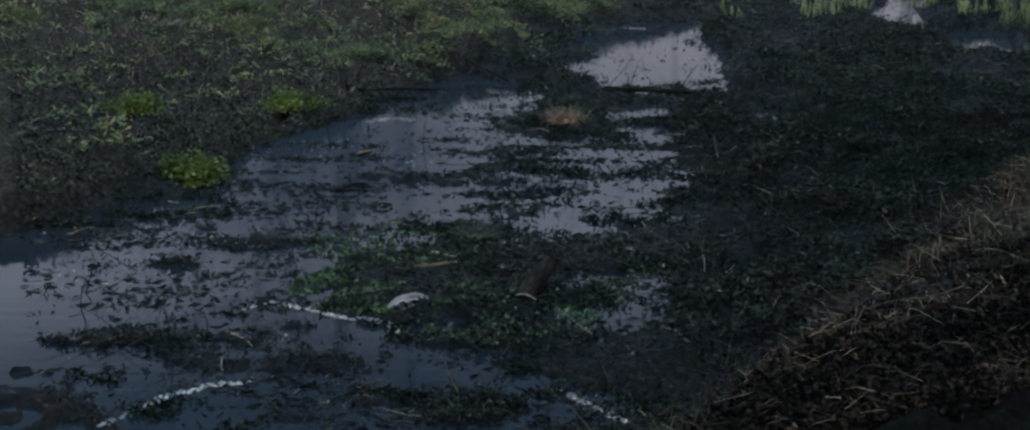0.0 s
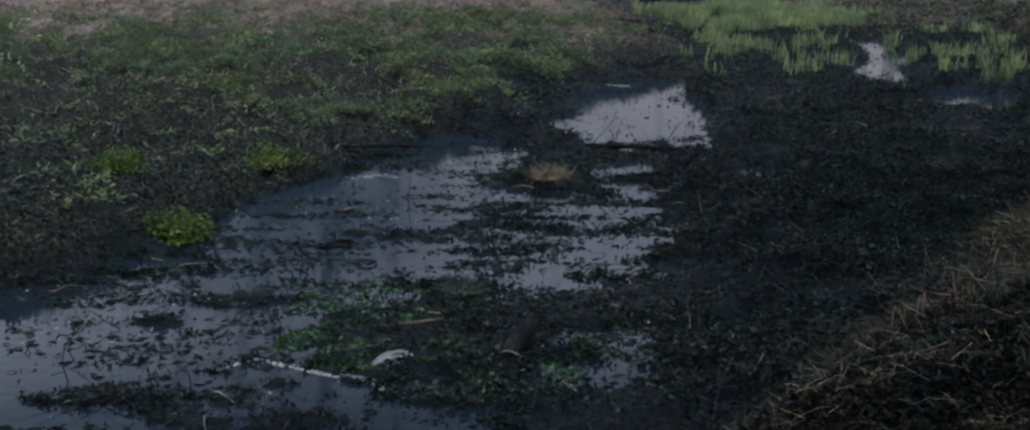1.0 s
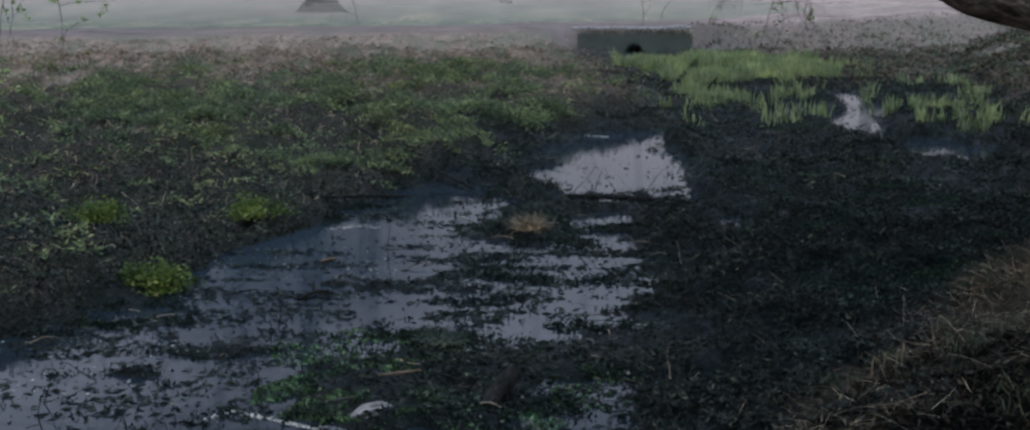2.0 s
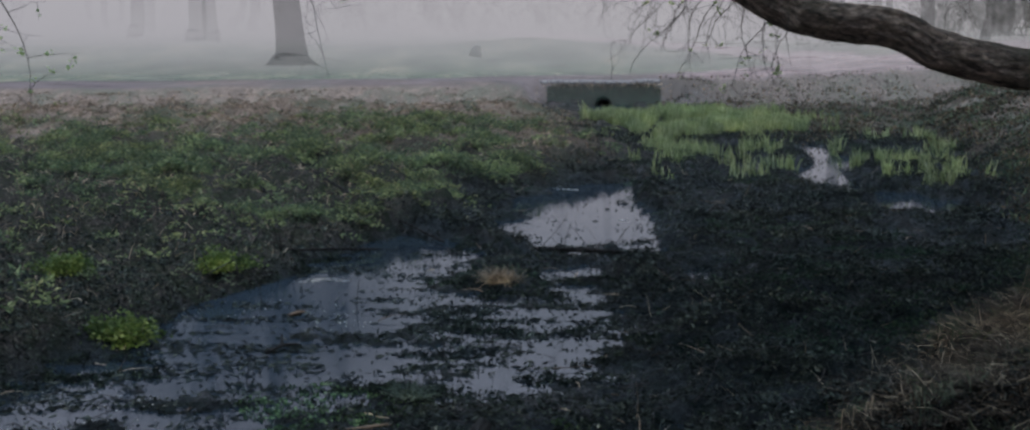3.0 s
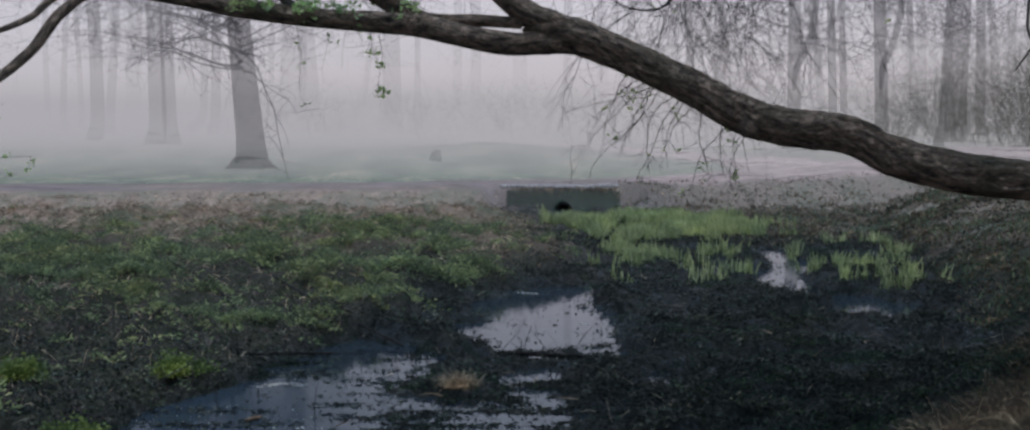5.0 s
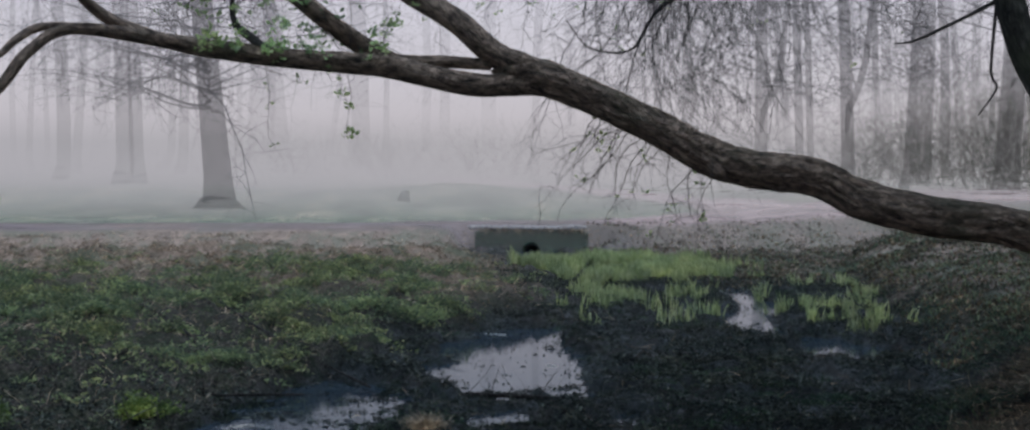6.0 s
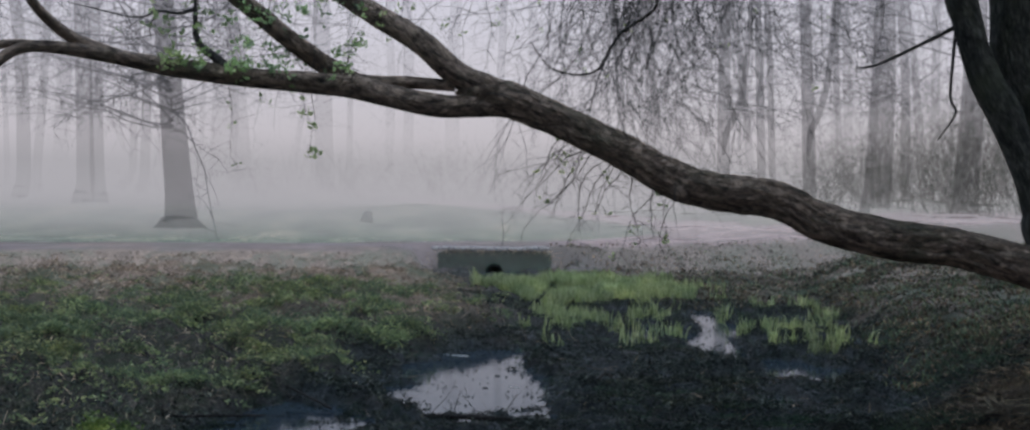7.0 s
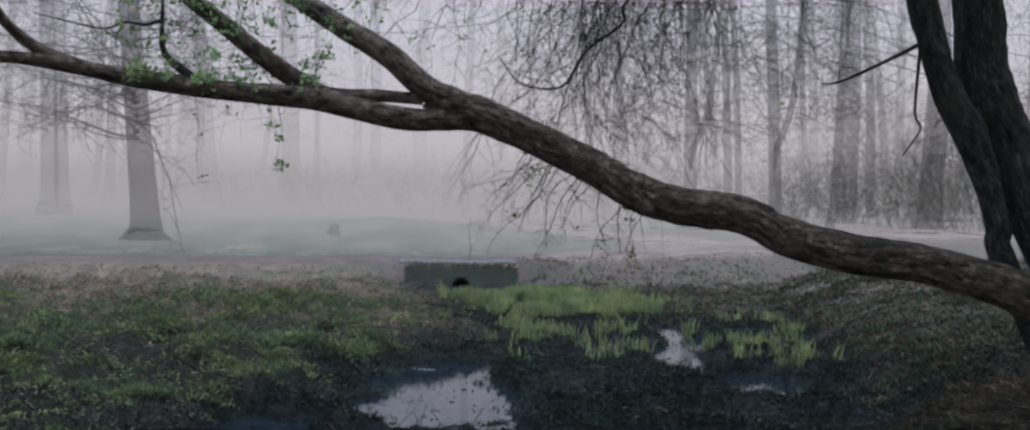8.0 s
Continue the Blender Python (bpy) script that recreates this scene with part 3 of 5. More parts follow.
def land(x, y):
    x, y = np.asarray(x, float), np.asarray(y, float)
    meadow, bank, lawn, track, second = zones(x, y)
    depth = pool_depth(x, y)
    flat = level_bog(x, y)
    h = 0.05 - 0.027 * flat + 0.075 * (1 - 0.45 * flat) * (1 - 4 * np.minimum(depth, 0.12)) * fbm(x, y, 3.5, 5, 1, 0.66) + 0.02 * fbm(x, y, 0.5, 2, 9) + 0.09 * (1 - 0.85 * flat) * (1 - smooth(0.0, 0.03, depth)) * smooth(-0.1, 0.25, fbm(x, y, 1.5, 4, 77, 0.62)) * (1 - bank)
    h = h - depth * (1 - meadow) * 1.0
    h = h + meadow * (0.10 + 0.14 * smooth(12.0, 9.0, y) + 0.008 * np.clip(y - 8, 0, 22) + np.interp(y, [8, 18, 26], [0.17, 0.20, 0.12]) * fbm(x, y, 2.0, 5, 20, 0.6))
    top = np.interp(y, [0, 4, 8, 12, 20, 30, 36], [0.95, 0.95, 1.0, 1.1, 1.0, 0.8, 0.6])
    d = np.maximum(from_foot(x, y), 0)
    h = h + bank * (1 - np.exp(-d / 1.7)) * top * smooth(39, 33, y) + bank * np.interp(y, [6, 12, 22], [0.13, 0.10, 0.03]) * fbm(x, y, 1.8, 5, 30, 0.6)
    h = h + 0.16 * smooth(19, 26, y) * smooth(0.3, 0.0, depth * 8) * np.maximum(meadow, bank) * fbm(x, y, 1.3, 4, 88, 0.6)
    rise = smooth(-2.0 - path_half(x), 0.3 - path_half(x), y - path_mid(x))
    gap = smooth(2.0, 1.5, np.abs(x - 1.45))
    rise = rise * (1 - gap) + gap * smooth(33.3, 33.5, y)
    base = 0.58 + 0.035 * np.clip(y - 37, 0, 27) + 0.45 * smooth(6, 15, x) + 0.035 * fbm(x, y, 0.7, 3, 80)
    base = base + 0.28 * np.exp(-((x + 0.4) / 2.6) ** 2 - ((y - 45.5) / 3.5) ** 2)
    h = h * (1 - rise) + np.maximum(h * 0.4, base + 0.10 * bank * fbm(x, y, 1.1, 4, 89, 0.6)) * rise
    return h


def land1(x, y):
    return float(land(np.array([x]), np.array([y]))[0])


def build_ground():
    az = np.concatenate([np.arange(-180, -27, 4.5), np.arange(-27, 27.01, 0.13), np.arange(29, 180, 4.5)])
    rad = np.concatenate([[0.004, 1.0, 2.0, 3.0], 4.2 * 1.0095 ** np.arange(0, 268), [58, 64, 72, 84, 100, 130, 180, 260, 400, 700, 1400]])
    A, Rr = np.meshgrid(np.radians(az), rad)
    x, y = Rr * np.sin(A) + 0.03, Rr * np.cos(A) - 0.03
    z = land(x, y)
    z = np.where(Rr > 120, 1.5, z)
    n, m = A.shape
    i, j = np.meshgrid(np.arange(n - 1), np.arange(m), indexing="ij")
    k = (j + 1) % m
    f = np.stack([i * m + j, i * m + k, (i + 1) * m + k, (i + 1) * m + j], -1).reshape(-1, 4)
    me = bpy.data.meshes.new("ground")
    v = np.stack([x, y, z], -1).reshape(-1, 3)
    me.vertices.add(len(v))
    me.vertices.foreach_set("co", v.astype(np.float32).ravel())
    me.loops.add(f.size)
    me.loops.foreach_set("vertex_index", f[:, ::-1].astype(np.int32).ravel())
    me.polygons.add(len(f))
    me.polygons.foreach_set("loop_start", np.arange(0, f.size, 4, dtype=np.int32))
    me.polygons.foreach_set("loop_total", np.full(len(f), 4, dtype=np.int32))
    me.update(calc_edges=True)
    me.validate()
    mz, bz, lz, tz, sz = (q.ravel() for q in zones(x, y))
    a = me.color_attributes.new("zone", "FLOAT_COLOR", "POINT")
    a.data.foreach_set("color", np.stack([mz, bz, lz, np.ones_like(mz)], -1).astype(np.float32).ravel())
    a = me.color_attributes.new("track", "FLOAT_COLOR", "POINT")
    dry = dryness(x, y).ravel()
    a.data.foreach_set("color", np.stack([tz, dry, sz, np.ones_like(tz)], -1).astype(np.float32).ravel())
    me.materials.append(GROUND)
    me.shade_smooth()
    return tagged(new("ground", me), "dark wet mud with meadow, banks, dirt path and misty lawn", "ground", kind="structure")


build_ground()
sheet = Bag()
gx, gy = np.meshgrid(np.linspace(-9, 9, 19), np.linspace(3.5, 33.2, 28))
ii, jj = np.meshgrid(np.arange(27), np.arange(18), indexing="ij")
sheet.add(np.stack([gx, gy, 0 * gx], -1), np.stack([ii * 19 + jj, ii * 19 + jj + 1, (ii + 1) * 19 + jj + 1, (ii + 1) * 19 + jj], -1).reshape(-1, 4))
tagged(part("water", sheet, WATER), "still dark bog water mirroring the pale sky", "water", kind="structure")


def on_land(n, x0, x1, y0, y1, keep, rng=RNG):
    """Places on the land in that stretch, nearer ground denser, kept by the given chance."""
    out = np.zeros((0, 3))
    while len(out) < n:
        m = 4 * n
        y = y0 * (y1 / y0) ** rng.uniform(0, 1, m)
        x = rng.uniform(x0, x1, m)
        ok = rng.uniform(0, 1, m) < keep(x, y)
        x, y = x[ok], y[ok]
        out = np.vstack([out, np.stack([x, y, land(x, y)], -1)])
    return out[:n]


def in_view(x, y):
    """The wedge of land that lies before the bank."""
    return (np.abs(x / y - 0.02) < 0.46).astype(float)


# ---------------------------------------------------------------- leaning willow
def willow():
    tree = empty("willow_tree", "old leaning willow with a long low limb and young green leaves", "tree", at=(5.3, 10.6, land1(5.3, 10.6)))
    inv = Matrix.Translation(tree.location).inverted()

    def limb(name, pts, sides, step, rough, material, label=""):
        bag = Bag()
        tube(bag, pts, sides, step, rough, len(name) + int(10 * abs(pts[0][0])))
        ob = part(name, bag, material, tree, label, True)
        ob.matrix_parent_inverse = inv
        return ob

    limb("limb", [(5.7, 10.35, 0.7, 0.25), (5.35, 10.15, 1.1, 0.225), (4.95, 9.98, 1.51, 0.18), (4.59, 9.97, 1.71, 0.158), (4.22, 10.14, 1.845, 0.152), (3.87, 10.28, 1.938, 0.151),
                  (3.42, 10.44, 1.985, 0.152), (2.95, 10.59, 2.098, 0.151), (2.61, 10.68, 2.265, 0.142), (1.97, 10.82, 2.368, 0.149), (1.47, 10.9, 2.618, 0.135),
                  (0.96, 10.95, 2.858, 0.135), (0.55, 10.97, 3.018, 0.135), (0.25, 10.97, 3.048, 0.099)], 64, 0.02, 0.16, BARK, "long low limb with ridged brown bark")
    limb("limb", [(0.75, 10.96, 2.968, 0.103), (0.55, 10.97, 3.038, 0.107), (0.19, 10.98, 3.188, 0.103), (-0.12, 11.06, 3.448, 0.092), (-0.49, 11.23, 3.678, 0.084), (-0.91, 11.37, 3.958, 0.079), (-1.45, 11.56, 4.358, 0.068), (-2.02, 11.78, 4.958, 0.048)], 40, 0.025, 0.14, BARK)
    limb("limb", [(0.75, 10.97, 2.938, 0.099), (0.45, 10.97, 2.968, 0.095), (0.04, 10.89, 2.948, 0.090), (-0.36, 10.78, 3.018, 0.088), (-0.65, 10.76, 3.078, 0.086), (-1.03, 10.63, 3.098, 0.077), (-1.49, 10.47, 3.128, 0.072), (-1.93, 10.3, 3.178, 0.068), (-2.26, 10.12, 3.228, 0.054), (-2.76, 9.89, 3.268, 0.041), (-2.99, 9.73, 3.108, 0.038), (-3.16, 9.58, 2.838, 0.038), (-3.4, 9.4, 2.608, 0.032), (-3.7, 9.2, 2.488, 0.028), (-4.2, 8.9, 2.35, 0.016), (-4.7, 8.6, 2.3, 0.006)], 36, 0.025, 0.13, BARK)
    limb("limb", [(0.16, 10.98, 3.108, 0.045), (-0.24, 10.98, 3.128, 0.050), (-0.57, 10.97, 3.118, 0.068), (-0.79, 10.95, 3.218, 0.077), (-1.05, 10.81, 3.388, 0.072), (-1.34, 10.76, 3.618, 0.068), (-1.61, 10.59, 3.828, 0.063), (-1.96, 10.39, 4.148, 0.054)], 32, 0.025, 0.13, BARK)
    limb("limb", [(-2.15, 10.14, 3.208, 0.045), (-2.49, 10.06, 3.328, 0.045), (-2.65, 9.91, 3.458, 0.038), (-2.74, 9.76, 3.598, 0.032), (-2.82, 9.6, 3.858, 0.027)], 20, 0.04, 0.12, BARK)
    limb("limb", [(-2.6, 9.95, 3.268, 0.032), (-2.93, 9.84, 3.278, 0.031), (-3.07, 9.7, 3.178, 0.027), (-3.16, 9.58, 3.058, 0.023), (-3.4, 9.4, 2.928, 0.018)], 16, 0.04, 0.12, BARK)
    limb("stem", [(5.42, 11.0, 0.75, 0.13), (4.86, 11.08, 1.93, 0.103), (4.83, 11.1, 2.16, 0.103), (4.78, 11.15, 2.43, 0.104), (4.71, 11.2, 2.69, 0.122), (4.62, 11.25, 2.96, 0.141), (4.48, 11.3, 3.23, 0.131), (4.39, 11.35, 3.5, 0.119), (4.33, 11.4, 3.77, 0.119), (4.27, 11.45, 4.05, 0.125), (4.05, 11.76, 5.52, 0.08)], 40, 0.03, 0.08, BARK_UP, "smooth dark grey-green stem")
    limb("trunk", [(6.0, 10.8, 0.4, 0.42), (5.9, 10.9, 0.88, 0.34), (5.19, 11.25, 2.38, 0.245), (5.11, 11.4, 2.7, 0.222), (5.02, 11.5, 2.98, 0.216), (4.93, 11.6, 3.26, 0.229), (4.88, 11.65, 3.54, 0.222), (4.88, 11.7, 3.82, 0.217), (4.87, 11.75, 4.1, 0.213), (4.69, 11.9, 5.74, 0.17)], 64, 0.025, 0.15, BARK_UP, "thick mossy trunk with furrowed bark")

    rng = np.random.default_rng(21)

    def sprays(name, starts, label, leafy, length, droop, n_side, radius=0.006, big=0.0, bark=None, fall=0.0, crook=0.16):
        """Twigs in a few orders from start rows (x, y, z, way x, way y, way z)."""
        bag, s = Bag(), np.array(starts, float)
        n = len(s)
        c1 = twigs(bag, s[:, :3], s[:, 3:], length * rng.uniform(0.7, 1.25, n), np.full(n, radius), droop, crook, 9, 4, rng)
        idx = rng.integers(1, 9, (n, n_side))
        b2 = np.concatenate([c1[np.arange(n), idx[:, k]] for k in range(n_side)])
        d2 = rng.normal(0, 1, b2.shape) * (1, 0.6, 0.6) + (0, 0, -0.5 * droop * 4 - fall)
        c2 = twigs(bag, b2, d2, 0.33 * length * rng.uniform(0.5, 1.3, len(b2)), np.full(len(b2), radius * 0.5), droop * 0.8, 0.22, 5, 3, rng)
        b3 = c2[:, rng.integers(1, 5)]
        d3 = rng.normal(0, 1, b3.shape) + (0, 0, -0.4 - fall)
        c3 = twigs(bag, b3, d3, 0.17 * length * rng.uniform(0.5, 1.4, len(b3)), np.full(len(b3), radius * 0.3), droop, 0.25, 3, 3, rng)
        ob = tagged(part(name, bag, bark or TWIG, tree, label), kind="stuff")
        ob.matrix_parent_inverse = inv
        if leafy:
            lb = Bag()
            spots = np.concatenate([c1[:, 3:].reshape(-1, 3), c2[:, 1:].reshape(-1, 3), c3[:, 1:].reshape(-1, 3)])
            spots = spots[rng.uniform(0, 1, len(spots)) < leafy]
            spots = np.repeat(spots, 4, 0) + rng.normal(0, 0.012, (len(spots) * 4, 3))
            leaves(lb, spots, big + rng.uniform(0.02, 0.048, len(spots)), 0.8, rng, 0.55)
            tagged(part("foliage", lb, BUDS, ob, "fresh light green young leaves"), kind="stuff")

    def between(a, b, n):
        return np.array(a) + (np.array(b) - np.array(a)) * rng.uniform(0, 1, (n, 1))

    def rows(places, way, spread):
        return np.hstack([places, np.array(way) + rng.normal(0, spread, places.shape)])

    # leafy sprays hanging about the left fork
    sprays("spray", np.vstack([rows(between((-2.0, 10.3, 3.9), (-0.1, 11.0, 4.4), 40), (-0.1, -0.1, -1), 0.35), rows(between((-1.9, 10.3, 3.2), (-0.6, 10.8, 3.15), 1), (0.1, -0.2, -0.5), 0.4)]), "thin leafy twigs", 0.14, 0.85, 0.14, 5, 0.004, 0.006, None, 0.0, 0.22)
    sprays("spray", np.vstack([rows(between((-1.0, 10.7, 3.1), (-0.55, 10.8, 3.06), 2), (0.15, -0.1, -0.8), 0.15), rows(between((-1.7, 10.4, 3.25), (-0.5, 10.9, 3.15), 7), (0, 0, 1), 0.5)]), "thin leafy twigs", 0.22, 0.5, 0.12, 3, 0.004, 0.012)
    sprays("spray", rows(between((-1.95, 10.24, 3.22), (-0.55, 10.70, 3.12), 15), (0.2, -0.6, 0.2), 0.6), "short leafy sprouts along the limb", 0.22, 0.2, 0.05, 2, 0.003, 0.008)
    # bare sprays arching and hanging behind the limb
    sprays("spray", rows(between((0.6, 12.2, 4.5), (3.4, 12.4, 5.0), 44), (-0.35, 0, -0.8), 0.45), "fine bare drooping twigs", 0.02, 2.1, 0.08, 9, 0.0055, 0.0, HANGING, 0.25, 0.32)
    sprays("spray", rows(between((1.5, 12.0, 4.3), (2.75, 12.2, 4.7), 62), (-0.25, 0, -1), 0.35), "fine bare drooping twigs", 0.0, 2.15, 0.11, 11, 0.005, 0.0, HANGING, 0.4, 0.3)
    sprays("spray", rows(between((0.4, 12.1, 4.2), (1.8, 12.2, 4.7), 20), (-0.9, 0, -0.1), 0.35), "fine bare arching twigs", 0.03, 1.6, 0.10, 6, 0.005, 0.0, HANGING, 0.2, 0.28)
    sprays("spray", rows(between((2.6, 13.0, 4.5), (4.4, 13.0, 5.0), 34), (-0.5, 0, -0.6), 0.6), "fine bare drooping twigs", 0.0, 1.5, 0.04, 6, 0.0055, 0.0, HANGING, 0.1, 0.3)
    # bare and budding sprays under the limb
    sprays("spray", rows(between((0.95, 11.0, 2.75), (2.0, 10.9, 2.4), 17), (-0.75, 0.2, -0.5), 0.3), "thin budding twigs under the limb", 0.03, 0.85, 0.12, 6, 0.005, 0.0, None, 0.25, 0.22)
    # leafy ends hanging from the tip of the limb
    sprays("spray", rows(between((-3.55, 9.35, 2.62), (-4.2, 8.9, 2.35), 9), (-0.15, -0.1, -0.8), 0.35), "leafy twig ends hanging from the limb", 0.22, 0.95, 0.1, 4, 0.006)
    # unseen crown above the view, added to shade the bank and limb
    shade_heads = np.array([(-4.5, 2.0, 7.2), (-3.0, 5.0, 7.6), (-1.5, 0.5, 7.0), (-0.5, 3.5, 7.8), (1.0, 5.2, 8.2), (1.5, 1.0, 7.2), (3.0, 3.5, 7.8), (4.5, 0.5, 7.0), (6.0, 3.8, 7.6),
                      (4.2, 8.6, 7.4), (6.2, 8.2, 7.8), (7.4, 10.8, 8.0), (5.4, 13.4, 8.4), (8.6, 8.6, 7.6), (3.4, 10.6, 7.9), (7.2, 14.0, 8.4), (5.2, 10.6, 7.6)])
    high = Bag()
    for k, head in enumerate(shade_heads):
        root = np.array((4.7, 11.6, 5.4 + 0.12 * k))
        mid = root * 0.5 + head * 0.5 + (0, 0, 1.1)
        tube(high, [(*root, 0.10), (*mid, 0.065), (*head, 0.02)], 8, 0.2, 0.1, k)
    ob = part("branch", high, BARK_UP, tree, "unseen upper branches added for shade", True)
    ob.matrix_parent_inverse = inv
    around = np.vstack([np.repeat(shade_heads[:9], 22, 0), np.repeat(shade_heads[9:], 44, 0)])
    around = around + rng.normal(0, 1, around.shape) * (1.1, 1.1, 0.35)
    sprays("crown", np.hstack([around, rng.normal(0, 1, around.shape) + (0, 0, -0.2)]), "unseen dense leafy twigs added for shade", 0.4, 1.5, 0.06, 6, 0.008, 0.13)
    limb("knob", [(1.86, 10.76, 2.37, 0.08), (1.91, 10.71, 2.28, 0.055), (1.94, 10.70, 2.245, 0.02)], 16, 0.02, 0.15, BARK)
    # crooked bare branches by the stems
    for pts in ([(2.45, 12.0, 4.6, 0.018), (1.9, 12.0, 4.05, 0.015), (1.86, 12.0, 3.85, 0.014), (1.55, 12.0, 3.6, 0.013), (1.35, 12.0, 3.3, 0.011), (1.0, 12.0, 3.32, 0.007), (0.8, 12.0, 3.55, 0.004)],
                [(4.32, 11.4, 3.72, 0.022), (4.0, 11.4, 3.55, 0.016), (3.6, 11.4, 3.36, 0.012), (3.42, 11.4, 3.33, 0.005)],
                [(4.28, 11.42, 3.95, 0.018), (4.24, 11.4, 3.5, 0.014), (4.22, 11.4, 3.1, 0.012), (4.27, 11.4, 2.98, 0.01), (4.12, 11.4, 2.75, 0.005)],
                [(-1.735, 10.42, 3.60, 0.014), (-1.86, 10.41, 3.565, 0.012), (-2.0, 10.4, 3.58, 0.010), (-2.14, 10.4, 3.53, 0.008), (-2.34, 10.35, 3.56, 0.006), (-2.62, 10.3, 3.62, 0.003)],
                [(-2.0, 10.4, 3.575, 0.007), (-2.06, 10.4, 3.48, 0.005), (-2.05, 10.4, 3.38, 0.003)],
                [(-1.5, 10.46, 3.13, 0.055), (-1.58, 10.45, 3.24, 0.04), (-1.68, 10.43, 3.32, 0.028), (-1.735, 10.42, 3.42, 0.024), (-1.73, 10.42, 3.9, 0.010), (-1.72, 10.42, 4.3, 0.006)]):
        limb("branch", pts, 8, 0.04, 0.1, TWIG)
    return tree


willow()


# ---------------------------------------------------------------- trees in the mist
def misty_tree(x, y, radius, height, lean=(0, 0), seed=0, first=3.0, dense=1.0, fork=False, label="", group="bare trees in the mist", flare=1.22, sway=0.16, spread=1.0):
    rng = np.random.default_rng(seed)
    z0 = land1(x, y) - 0.02
    tree = empty("tree", label or "tall bare tree trunk half lost in mist", "tree", group, at=(x, y, z0))
    bag = Bag()
    hs = np.array([0, 0.012, 0.035, 0.25, 0.45, 0.7, 1.0]) * height
    rs = radius * np.array([flare, 1 + 0.45 * (flare - 1), 1 + 0.16 * (flare - 1), 0.92, 0.78, 0.5, 0.12])
    wob = np.cumsum(rng.normal(0, sway, (7, 2)), 0) * np.array([0, 0, 0.5, 1, 1.6, 2.0, 2.2])[:, None]
    bent = np.maximum(hs - 0.012 * height, 0)
    spine = np.stack([lean[0] * bent + wob[:, 0], lean[1] * bent + wob[:, 1], hs, rs], -1)
    tube(bag, spine, 24, 0.2, 0.05, seed, 0.1, foot=False)
    part("trunk", bag, FAR_BARK, tree, "", True)

    def spine_at(h):
        return np.stack([np.interp(h, hs, spine[:, k]) for k in range(4)], -1)

    if fork:
        s, f0 = spine_at(np.array([2.6]))[0], spine_at(np.array([1.9]))[0]
        bag = Bag()
        tube(bag, [(f0[0], f0[1], f0[2], s[3] * 0.25), (s[0] + fork * 0.08, s[1], s[2], s[3] * 0.55), (s[0] + fork * 0.45, s[1], s[2] + 0.7, s[3] * 0.55), (s[0] + fork * 0.75, s[1], s[2] + 1.9, s[3] * 0.5), (s[0] + fork * 0.95, s[1], s[2] + 4.5, s[3] * 0.3)], 10, 0.3, 0.05, seed)
        part("limb", bag, FAR_BARK, tree, "", True)
    crown = Bag()
    n = int(20 * dense)
    h = first + (height * 0.9 - first) * rng.uniform(0, 1, n) ** 1.35
    s = spine_at(h)
    a = rng.uniform(0, 2 * np.pi, n)
    way = np.stack([np.cos(a), np.sin(a), rng.uniform(-0.05, 0.55, n)], -1)
    length = rng.uniform(1.8, 4.2, n) * min(1.3, height / 13) * spread
    c1 = twigs(crown, s[:, :3], way, length, np.maximum(0.09 * s[:, 3], 0.016), 0.03, 0.16, 7, 5, rng)
    b2 = c1[:, 2:].reshape(-1, 3)
    b2 = np.repeat(b2, 2, 0)
    d2 = rng.normal(0, 1, b2.shape) + (0, 0, 0.1)
    c2 = twigs(crown, b2, d2, rng.uniform(0.5, 1.7, len(b2)), np.full(len(b2), 0.011), 0.08, 0.24, 5, 3, rng)
    if dense > 0.7:
        b3 = c2[:, 2:5].reshape(-1, 3)
        d3 = rng.normal(0, 1, b3.shape) + (0, 0, -0.2)
        twigs(crown, b3, d3, rng.uniform(0.25, 0.8, len(b3)), np.full(len(b3), 0.006), 0.12, 0.28, 3, 3, rng)
    part("crown", crown, HAZED_TWIG, tree, "bare branching twigs")
    return tree


misty_tree(-6.98, 39.7, 0.335, 19, (-0.085, 0), 3, 2.7, 7.5, flare=2.1, sway=0.02, spread=1.1, label="large bare tree with flared foot on the lawn", group="")

